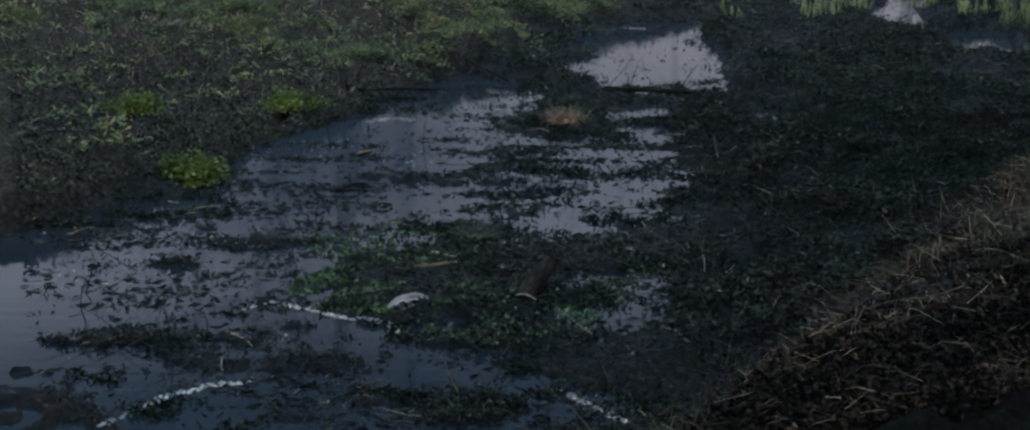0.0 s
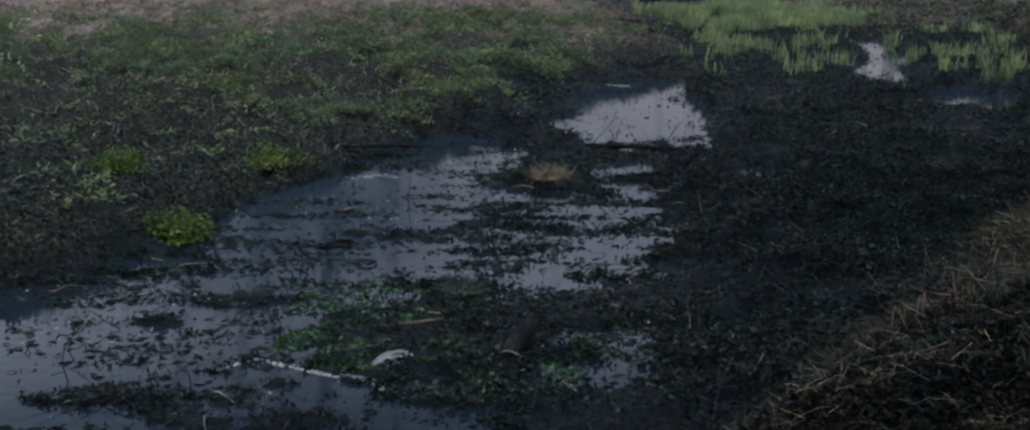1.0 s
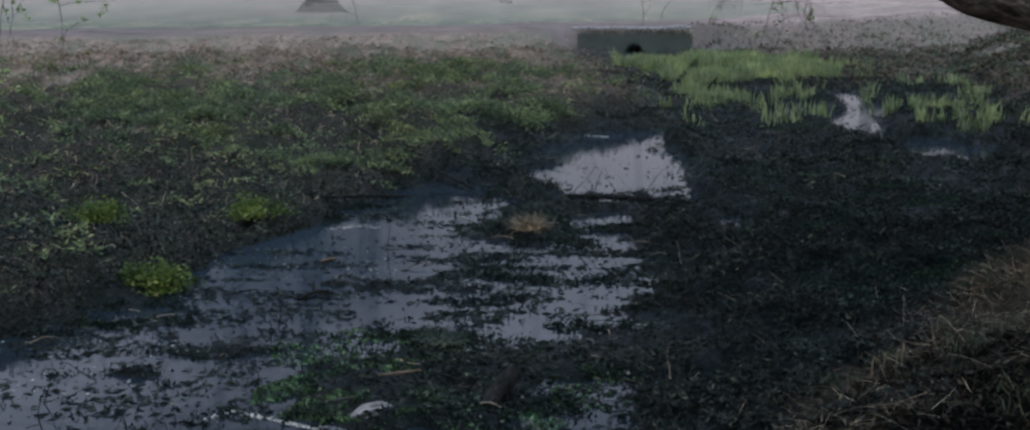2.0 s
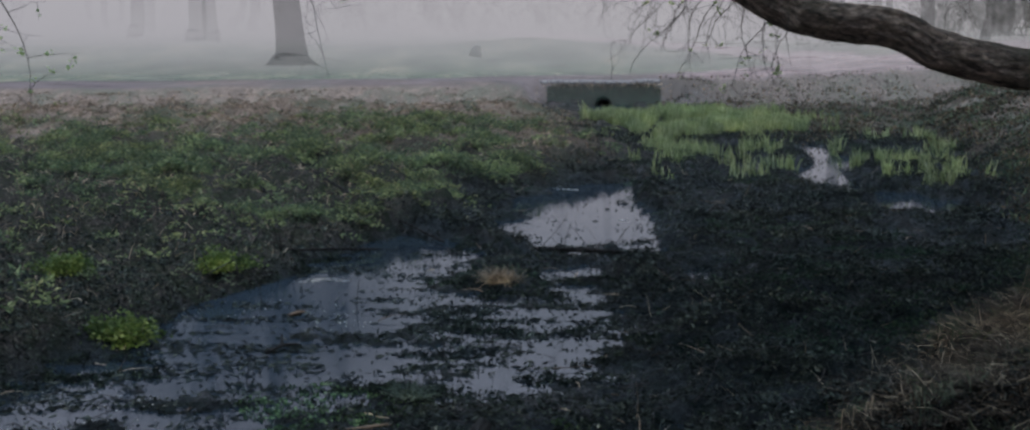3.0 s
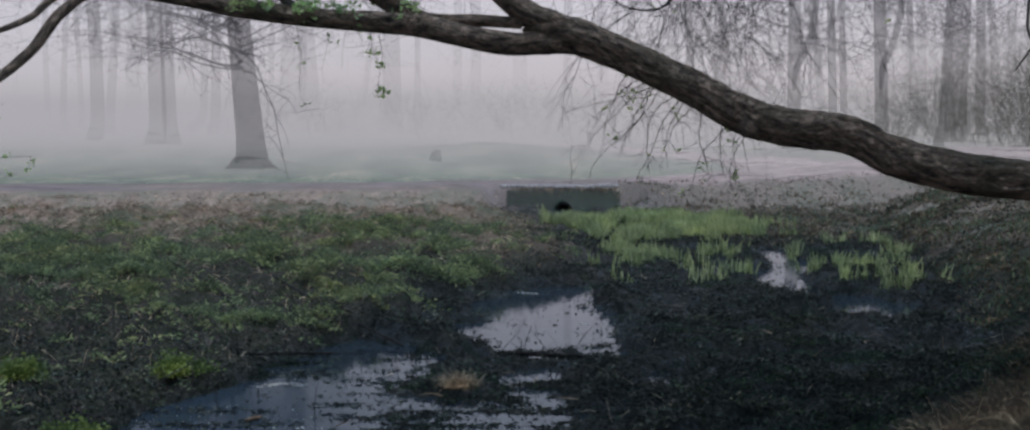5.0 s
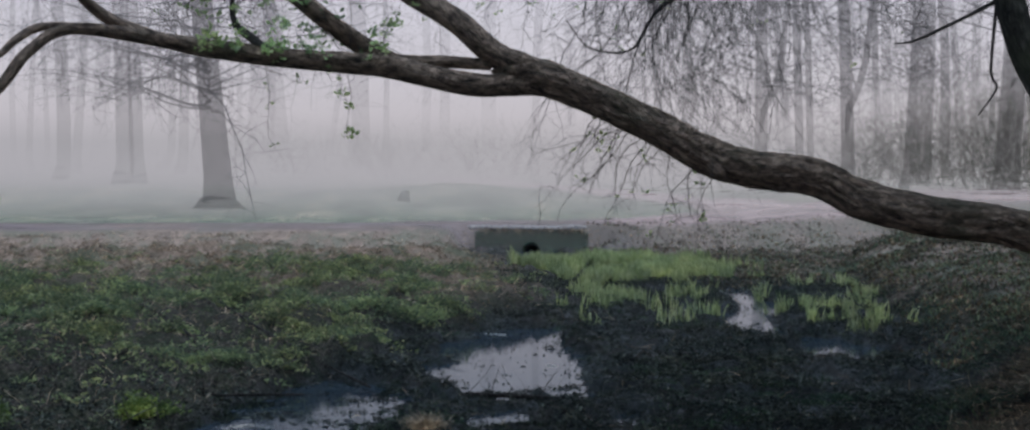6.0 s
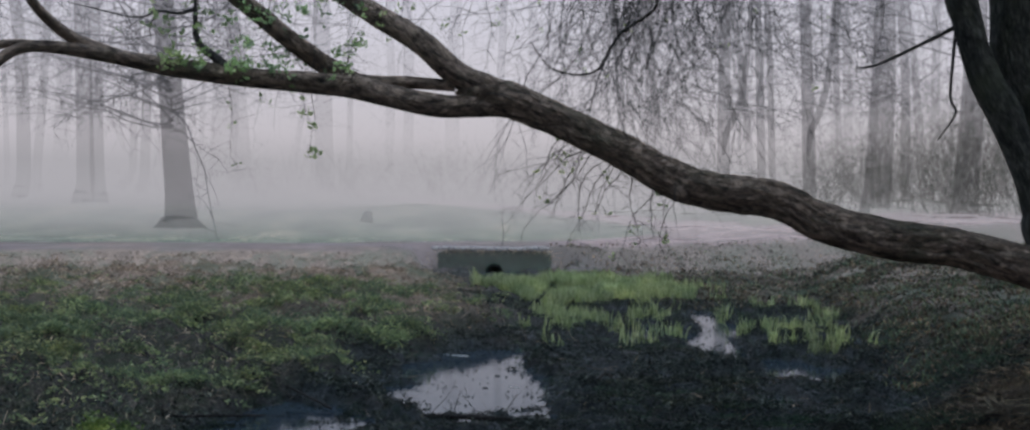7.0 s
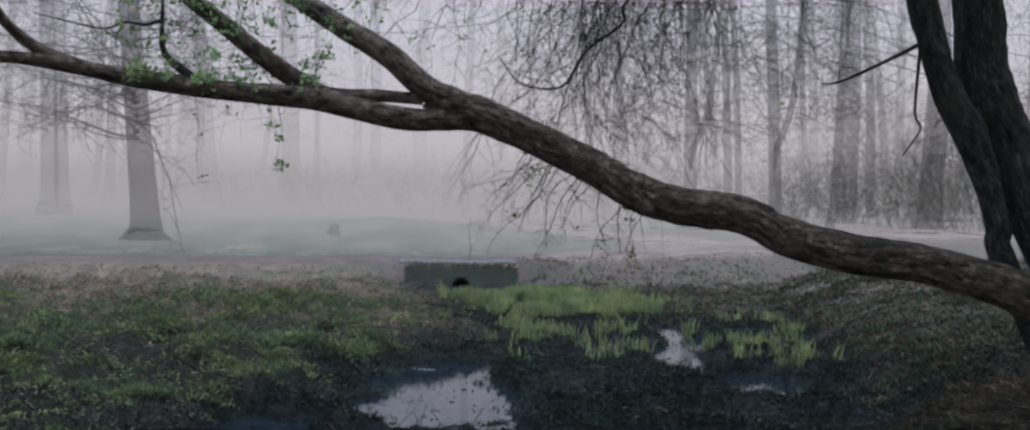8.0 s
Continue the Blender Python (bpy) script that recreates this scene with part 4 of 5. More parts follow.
# x, y, trunk radius, lean, fork
FAR_TREES = [
    (-19.7, 62, 0.13, -0.03, 0),
    (-17.8, 58, 0.12, 0, 0),
    (-17.8, 60, 0.11, -0.08, 0),
    (-14.9, 52, 0.24, -0.02, 0),
    (-15.4, 56, 0.17, 0, 0),
    (-17.8, 68, 0.35, 0, 0),
    (-12.2, 50, 0.29, -0.1, 0),
    (-11.6, 50, 0.23, 0, 0),
    (-12.6, 58, 0.15, 0, 0),
    (-11.4, 56, 0.19, 0, 0),
    (-10.4, 64, 0.12, 0, 0),
    (-9.4, 64, 0.59, 0, 0),
    (-7.8, 60, 0.36, 0, 0),
    (-6.7, 66, 0.14, 0, 0),
    (-4.4, 58, 0.36, -0.01, 0),
    (-3.7, 62, 0.13, 0, 0),
    (-2.3, 72, 0.23, 0, 0),
    (-1.1, 68, 0.25, 0, 0),
    (1.0, 74, 0.38, 0, 0),
    (3.2, 66, 0.20, 0, 0),
    (5.4, 78, 0.33, 0, 0),
    (10.0, 74, 0.27, 0, 0),
    (11.1, 68, 0.19, 0, 0),
    (9.4, 46, 0.21, 0, 0.9),
    (10.8, 46, 0.13, 0, 0),
    (11.6, 47, 0.11, 0, 0),
    (11.3, 42, 0.19, -0.1, 0.8),
    (17.4, 60, 0.14, 0, 0),
    (13.3, 43, 0.13, 0, 0),
    (14.4, 45, 0.27, 0, 0),
    (16.0, 47, 0.16, 0, 0),
    (20.8, 58, 0.19, 0, 0),
    (16.1, 42, 0.35, 0, 0),
    (21.3, 52, 0.19, 0, 0),
    (21.8, 48, 0.25, 0, 0),
    (-22.3, 60, 0.25, 0, 0),
    (-22.4, 56, 0.26, 0, 0),
    (21.7, 44, 0.25, 0, 0),
    (8.0, 57, 0.17, 0.02, 0), (9.6, 62, 0.24, -0.02, 0), (12.9, 55, 0.15, 0, 0.7), (14.0, 63, 0.22, 0.01, 0), (15.2, 52, 0.12, -0.03, 0),
    (18.5, 52, 0.15, 0, 0), (19.6, 62, 0.26, 0, 0), (23.4, 60, 0.2, 0.02, 0), (16.6, 56, 0.19, 0, 0), (22.6, 53, 0.14, -0.02, 0),
]
for k, (tx, ty, tr, tl, tf) in enumerate(FAR_TREES):
    misty_tree(tx, ty, tr, 19 + 7 * ((k * 37) % 10) / 10, (tl, 0), 100 + k, 2.6 + 0.25 * (k % 5), 1.7 if ty < 57 else 0.9, tf,
               "thick dark trunk rising from shrubs in mist" if tr > 0.34 else ("forked bare tree veiled by mist" if tf else ""))


# ---------------------------------------------------------------- shrubs
def shrub(x, y, w, h, seed, label, n=26, leafy=5):
    rng = np.random.default_rng(seed)
    z0 = land1(x, y) - 0.03
    bush = empty("shrub", label, "shrub", "shrubs in the mist", at=(x, y, z0))
    bag = Bag()
    base = rng.normal(0, 0.42, (n, 3)) * (w * 0.6, w * 0.5, 0)
    way = np.stack([rng.normal(0, 0.28, n), rng.normal(0, 0.28, n), np.full(n, 1.0)], -1) + base * 0.5
    c1 = twigs(bag, base, way, h * rng.uniform(0.6, 1.15, n), np.full(n, 0.009), 0.015, 0.13, 7, 3, rng)
    b2 = np.repeat(c1[:, 1:7].reshape(-1, 3), 3, 0)
    d2 = rng.normal(0, 1, b2.shape) * (1, 1, 0.6) + (0, 0, 0.7)
    c2 = twigs(bag, b2, d2, h * rng.uniform(0.12, 0.36, len(b2)), np.full(len(b2), 0.0045), 0.06, 0.2, 4, 3, rng)
    part("stem", bag, SHRUB_TWIG, bush)
    lb = Bag()
    spots = np.repeat(c2[:, 1:].reshape(-1, 3), leafy, 0)
    spots = spots + rng.normal(0, 0.05, spots.shape)
    leaves(lb, spots, rng.uniform(0.016, 0.036, len(spots)), 0.9, rng, 0.6)
    part("foliage", lb, SHRUB, bush, "sparse olive spring leaves")
    return bush


for k, (sx, sy, sw, sh) in enumerate([(12.5, 45.2, 2.7, 2.4), (14.4, 44.4, 2.9, 3.0), (15.9, 42.9, 2.9, 3.9), (17.5, 42.2, 2.7, 4.5), (19.2, 43.0, 2.9, 4.4), (15.0, 47.2, 2.9, 3.0), (21.0, 44.2, 3.1, 4.2), (16.8, 45.5, 2.9, 4.2), (18.6, 46.0, 3.0, 4.4)]):
    shrub(sx, sy, sw, sh, 300 + k, "leafy olive shrub in mist beside the path", 80, 3)
for k in range(17):
    shrub(-9.5 + 1.3 * k, 55 + 1.6 * math.sin(k * 2.1), 3.0, 1.9 + 1.0 * math.sin(k * 1.7) ** 2, 400 + k, "low shrub almost lost in mist", 20, 2)


# ---------------------------------------------------------------- culvert under the path
def concrete_mat():
    m = Nodes("mossy_concrete")
    a, b = m.noise(3.0, 6.0, 0.7), m.noise(22.0, 5.0)
    c = m.ramp(a, (0.35, (0.06816, 0.162, 0.1079)), (0.55, (0.1363, 0.2618, 0.1778)), (0.75, (0.3408, 0.4612, 0.3301)))
    c = m.mix(0.5, c, m.ramp(b, (0.3, (0.5, 0.5, 0.5)), (0.7, (1.2, 1.2, 1.2))), "MULTIPLY")
    m.bump(b, 0.6, 0.02)
    return m.done(c, 0.9, "solid", 0.3)


def cap_mat():
    m = Nodes("pale_concrete")
    c = m.ramp(m.noise(9.0, 6.0), (0.3, (0.2, 0.18, 0.17)), (0.7, (0.52, 0.47, 0.44)))
    m.bump(m.noise(30.0), 0.5, 0.01)
    return m.done(c, 0.85, "solid", 0.3)


CONCRETE, CAP = concrete_mat(), cap_mat()


def culvert():
    head = empty("culvert", "mossy concrete culvert headwall with a round drain pipe", "culvert", kind="structure", at=(1.45, 33.2, 0))
    n, hw, bot, top, r, cy = 40, 1.33, -0.3, 0.5, 0.2, -0.02
    ang = np.linspace(0, 2 * np.pi, n, endpoint=False)
    ca, sa = np.cos(ang), np.sin(ang)
    reach = np.minimum(np.where(ca > 0, (hw) / np.maximum(ca, 1e-6), hw / np.maximum(-ca, 1e-6)), np.where(sa > 0, (top - cy) / np.maximum(sa, 1e-6), (cy - bot) / np.maximum(-sa, 1e-6)))
    rings = []
    for rad, yy in ((reach, -0.16), (r + 0 * reach, -0.16), (r + 0 * reach, 0.2), (reach, 0.2)):
        wob = 0.012 * np.sin(7 * ang + 3 * yy) if rad is reach else 0
        rings.append(np.stack([rad * ca, np.full(n, yy) + wob, cy + rad * sa], -1))
    faces = []
    for k in range(4):
        for s in range(n):
            a, b = k * n, ((k + 1) % 4) * n
            faces.append([a + s, a + (s + 1) % n, b + (s + 1) % n, b + s])
    bag = Bag()
    bag.add(np.concatenate(rings), faces)
    part("headwall", bag, CONCRETE, head, "dark mossy concrete wall")
    bag = Bag()
    # closed cone in a dark material: the pipe's inner shade is its colour
    prof = [(r - 0.002, -0.28), (r - 0.05, -0.28), (0.01, 0.35), (r - 0.002, 0.4)]
    bag.add(np.concatenate([np.stack([q * ca, np.full(n, yy), cy + q * sa], -1) for q, yy in prof]), faces)
    part("pipe", bag, WET_BARK, head, "round drain pipe coloured dark for its unlit inside")
    bag = Bag()
    xs = np.linspace(-1.5, 1.3, 30)
    lift = 0.03 * fbm(xs, xs * 0, 2.0, 3, 5)
    sec = [(-0.24, 0.5), (-0.24, 0.545), (-0.2, 0.57), (0.2, 0.575), (0.26, 0.54), (0.26, 0.5)]
    v = np.array([[(x, yy, zz + (l if zz > 0.51 else 0.001)) for yy, zz in sec] for x, l in zip(xs, lift)])
    f = [[i * 6 + j, i * 6 + (j + 1) % 6, (i + 1) * 6 + (j + 1) % 6, (i + 1) * 6 + j] for i in range(29) for j in range(6)] + [[0, 1, 2, 3, 4, 5], [179, 178, 177, 176, 175, 174]]
    bag.add(v, f)
    part("coping", bag, CAP, head, "worn pale concrete coping")
    return head


culvert()


# ---------------------------------------------------------------- plants and litter
def stuff(name, bag, material, label, category):
    return tagged(part(name, bag, material), label, category, kind="stuff")


def reeds():
    rng = np.random.default_rng(31)

    def keep(x, y):
        right = np.interp(y, [18.5, 20, 22, 25, 27.5, 30], [2.4, 3.3, 3.7, 4.6, 5.0, 5.1])
        right = right + 0.8 * fbm(x, y, 0.9, 2, 270)
        left = 0.8 * fbm(x, y, 0.9, 2, 271) + np.interp(y, [18.5, 20, 22, 25, 28, 31], [1.0, 1.2, 1.6, 1.5, 1.0, 0.6])
        thick = np.interp(y, [18.5, 20.5, 22.5, 24, 25, 28.4, 29.4], [0.05, 0.12, 0.2, 0.4, 1.0, 1.0, 0.0])
        side = (x > 4.4) & (x < 6.0) & (y > 18.2) & (y < 21)
        edge = (x > 4.6) & (x < 6.6) & (y > 22) & (y < 28)
        clump = vnoise(x * 3, y * 1.4, 12) > np.interp(y, [18, 22, 25, 27], [0.22, 0.12, 0.0, -0.14])
        return np.where((x > left) & (x < right) & clump, thick, 0) + np.where(side & (vnoise(x * 5, y * 3, 13) > 0.1), 0.3, 0) + np.where(edge & (vnoise(x * 3, y, 14) > 0.15), 0.10, 0)

    p = on_land(5600, 0.3, 6.8, 18.0, 31.5, keep, rng)
    p[:, 2] = np.maximum(p[:, 2], 0) - 0.02
    n = len(p)
    bag = Bag()
    way = np.stack([rng.normal(0, 0.14, n), rng.normal(0, 0.14, n), np.ones(n)], -1)
    for k in range(3):
        blades(bag, p + rng.normal(0, 0.025, p.shape) * (1, 1, 0), way + rng.normal(0, 0.10, way.shape) * (1, 1, 0), rng.uniform(0.12, 0.33, n), np.full(n, 0.016), 0.08, rng)
    stuff("iris_bed", bag, SHOOTS, "pale green iris shoots standing in shallow water", "reeds")


reeds()


def meadow():
    rng = np.random.default_rng(41)

    def keep_green(x, y):
        ok = in_view(x, y) * zones(x, y)[0] * (y < 29)
        patch = 0.5 * fbm(x, y, 0.6, 2, 90) + 0.9 * fbm(x, y, 1.7, 3, 92) + 0.8 * fbm(x * 0.8, y * 0.8, 4.2, 2, 91) + np.interp(y, [9, 12, 14.5, 18, 25, 28.5], [-0.95, -0.75, -0.36, -0.02, -0.02, -0.25])
        return ok * (0.015 + smooth(0.05, 0.2, patch)) * smooth(27.5, 20.5, y + 2.5 * fbm(x, y, 0.6, 3, 230))

    p = on_land(2400, -13, 2.2, 8.2, 29.0, keep_green, rng)
    k = 30
    wide = np.repeat(rng.uniform(0.03, 0.085, len(p)) * np.interp(p[:, 1], [8, 20], [0.9, 1.25]), k)
    spread = rng.normal(0, 1, (len(p) * k, 2))
    q = np.repeat(p, k, 0)
    q[:, :2] += spread * wide[:, None] * (1.25, 1.0)
    q[:, 2] += np.maximum(0.015, wide * 2.2 * np.exp(-0.4 * (spread ** 2).sum(1)) * rng.uniform(0.5, 1.1, len(q)))
    bag = Bag()
    moss = on_land(1300, -1.5, 6.5, 8.0, 24.0, lambda x, y: in_view(x, y) * (zones(x, y)[0] < 0.1) * (land(x, y) > 0.01) * smooth(0.05, 0.2, fbm(x, y, 0.9, 3, 240)), rng)
    moss = np.repeat(moss, 24, 0) + rng.normal(0, 1, (1300 * 24, 3)) * (0.09, 0.07, 0.008) + (0, 0, 0.018)
    green = Bag()
    leaves(green, moss, rng.uniform(0.015, 0.04, len(moss)), 0.5, rng, 0.4)
    stuff("moss", green, MOSS, "dark green moss and sprouts on the mud", "moss")
    leaves(bag, q, rng.uniform(0.02, 0.055, len(q)), 0.55, rng, 0.36)
    tops = on_land(2700, -13, 2.2, 8.4, 28.0, keep_green, rng)
    k = 20
    spread = rng.normal(0, 1, (len(tops) * k, 2))
    q = np.repeat(tops, k, 0)
    wide = np.repeat(rng.uniform(0.035, 0.08, len(tops)), k)
    q[:, :2] += spread * wide[:, None] * (1.5, 0.8)
    q[:, 2] += np.maximum(0.03, 0.11 * np.exp(-0.35 * (spread ** 2).sum(1)) * rng.uniform(0.6, 1.1, len(q)))
    sprigs = Bag()
    leaves(sprigs, q, rng.uniform(0.035, 0.085, len(q)), 0.5, rng, 0.34)
    stuff("meadow_sprigs", sprigs, SPRIGS, "light green feathery plant tips over the meadow", "plants")
    stuff("meadow_herbs", bag, HERB, "low green herbs covering the damp meadow", "plants")

    def keep_brown(x, y):
        ok = in_view(x, y) * zones(x, y)[0] * (y < path_mid(x) - 1.9) * (np.abs(x - 1.45) > np.where(y > 30.5, 1.6, 0)) * (1 - 0.6 * zones(x, y)[1])
        return ok * np.interp(y, [8, 14, 22, 27, 31], [0.02, 0.08, 0.45, 1, 0.35]) * np.clip(0.7 + vnoise(x * 1.1, y * 0.8, 95), 0, 1)

    p = on_land(26000, -13.5, 12, 8.2, 33.0, keep_brown, rng)
    n = len(p)
    bag = Bag()
    way = np.stack([rng.normal(0, 0.8, n), rng.normal(0, 0.8, n), rng.uniform(0.1, 1.0, n)], -1)
    blades(bag, p, way, rng.uniform(0.06, 0.22, n) * np.interp(p[:, 1], [8, 24, 29], [1, 1, 0.55]), np.interp(p[:, 1], [8, 30], [0.005, 0.011]), 0.6, rng)
    stuff("meadow_stalks", bag, STALKS, "matted brown stalks and dry grass on the meadow", "dry grass")


meadow()


def mud_litter():
    rng = np.random.default_rng(51)

    def keep(x, y):
        m, b, *rest = zones(x, y)
        mats = smooth(-0.02, 0.22, fbm(x * 0.8, y * 0.5, 2.2, 3, 110))
        return in_view(x, y) * (1 - m) * (1 - b * 0.7) * np.where(land(x, y) < -0.004, 0.012, (0.3 + 0.7 * mats) * np.where((x < -0.9) & (y > 7) & (y < 13), 0.5, 1)) * (y < 28)

    p = on_land(95000, -5.5, 7.5, 5.0, 28.0, keep, rng)
    p[:, 2] = np.maximum(p[:, 2], -0.004) + 0.004
    bag = Bag()
    leaves(bag, p, rng.uniform(0.008, 0.04, len(p)) * np.interp(p[:, 1], [5, 25], [0.75, 1.3]), 0.35, rng, 0.6)
    p = p[rng.uniform(0, 1, len(p)) < 0.28]
    n = len(p)
    blades(bag, p, np.stack([rng.normal(0, 0.8, n), rng.normal(0, 0.8, n), np.ones(n)], -1), rng.uniform(0.02, 0.08, n), np.full(n, 0.006), 0.7, rng)
    stuff("mud_litter", bag, CRUMBS, "rotting black leaves and bits matted on the mud", "litter")

    # sodden clods of rotten plants, domed, with dark gaps between
    c = on_land(3000, -2.5, 7.0, 6.0, 25.0, lambda x, y: in_view(x, y) * (1 - zones(x, y)[0]) * (1 - 0.8 * zones(x, y)[1]) * (pool_depth(x, y) < 0.012) * (1 - 0.75 * level_bog(x, y)) * smooth(-0.15, 0.2, fbm(x, y, 1.5, 4, 77, 0.62)), rng)
    k = 20
    spread = rng.normal(0, 1, (len(c) * k, 2))
    wide = np.repeat(rng.uniform(0.03, 0.10, len(c)), k)
    q = np.repeat(c, k, 0)
    q[:, :2] += spread * wide[:, None] * (1.5, 0.8)
    q[:, 2] = np.maximum(land(q[:, 0], q[:, 1]), 0) + np.maximum(0.005, wide * 0.8 * np.exp(-0.5 * (spread ** 2).sum(1)))
    clods = Bag()
    leaves(clods, q, rng.uniform(0.02, 0.06, len(q)), 0.4, rng, 0.45)
    stuff("sodden_clods", clods, CRUMBS, "dark sodden clumps of rotten plants on the mud", "litter")

    def on_mats(x, y):
        z = land(x, y)
        return in_view(x, y) * (pool_depth(x, y) > 0.012) * (z > -0.035) * (z < 0.05) * smooth(-0.1, 0.2, fbm(x, y * 1.5, 2.5, 3, 170)) * (y < 14.5)

    q = on_land(30000, -4.5, 1.5, 5.0, 14.5, on_mats, rng)
    q[:, 2] = np.maximum(q[:, 2], 0) + np.abs(rng.normal(0, 0.012, len(q)))
    moss = Bag()
    leaves(moss, q, rng.uniform(0.007, 0.03, len(q)), 0.3, rng, 0.6)
    stuff("floating_mat", moss, MATS, "dark green mats of rotting plants in the water", "water plants")

    def afloat(x, y):
        strands = smooth(0.0, 0.3, fbm(x * 0.6, y * 1.6, 2.6, 4, 160, 0.65))
        near = np.interp(y, [5, 9, 10, 13, 14, 20], [0.5, 0.6, 1.0, 0.8, 0.08, 0.05])
        return in_view(x, y) * (land(x, y) < -0.002) * (0.03 + 0.97 * strands) * near * np.where((x > -1.2) & (y > 9) & (y < 12.8), 1.0, 0.45)

    q = on_land(9500, -5.0, 5.5, 5.0, 26.0, afloat, rng)
    q[:, 2] = rng.uniform(0.001, 0.004, len(q))
    bits = Bag()
    leaves(bits, q, rng.uniform(0.015, 0.085, len(q)), 0.05, rng, 0.24)
    stuff("floating_bits", bits, CRUMBS, "dark specks and leaf bits floating on the water", "litter")
    p = on_land(2600, -5.0, 6.5, 5.2, 24.0, keep, rng)
    p[:, 2] = np.maximum(p[:, 2], 0) + 0.008
    n = len(p)
    bag = Bag()
    way = np.stack([rng.normal(0, 1, n), rng.normal(0, 1, n), np.abs(rng.normal(0, 0.25, n))], -1)
    twigs(bag, p, way, rng.uniform(0.08, 0.4, n), rng.uniform(0.002, 0.006, n), 0.06, 0.2, 4, 4, rng)
    stuff("mud_twigs", bag, TWIG, "short dark twigs lying over mud and water", "twigs")
    p = on_land(420, -5.0, 6.5, 5.4, 22.0, keep, rng)
    p[:, 2] = np.maximum(p[:, 2], 0) + 0.015
    n = len(p)
    bag = Bag()
    way = np.stack([rng.normal(0, 1, n), rng.normal(0, 0.8, n), np.abs(rng.normal(0, 0.2, n))], -1)
    twigs(bag, p, way, rng.uniform(0.06, 0.3, n), rng.uniform(0.002, 0.005, n), 0.05, 0.15, 4, 4, rng)
    stuff("pale_twigs", bag, STALKS, "thin pale dead stalks scattered on the mud", "twigs")


mud_litter()


# brown leaves, lightened in colour for the haze that layered leaves lose
BANK_BROWN = island_mat("hazed_far_leaves", ((0.0, (0.04456, 0.03607, 0.02822)), (0.5, (0.1159, 0.08908, 0.06651)), (0.9, (0.2228, 0.1654, 0.1209)), (1.0, (0.4232, 0.3076, 0.2217))), 0.8, "sheet", 0.1)
BANK_GREEN = island_mat("far_grass", ((0.0, (0.0637, 0.1001, 0.0728)), (0.6, (0.1365, 0.1911, 0.1274)), (1.0, (0.273, 0.3185, 0.2002))), 0.8, "sheet", 0.1, 0.2)


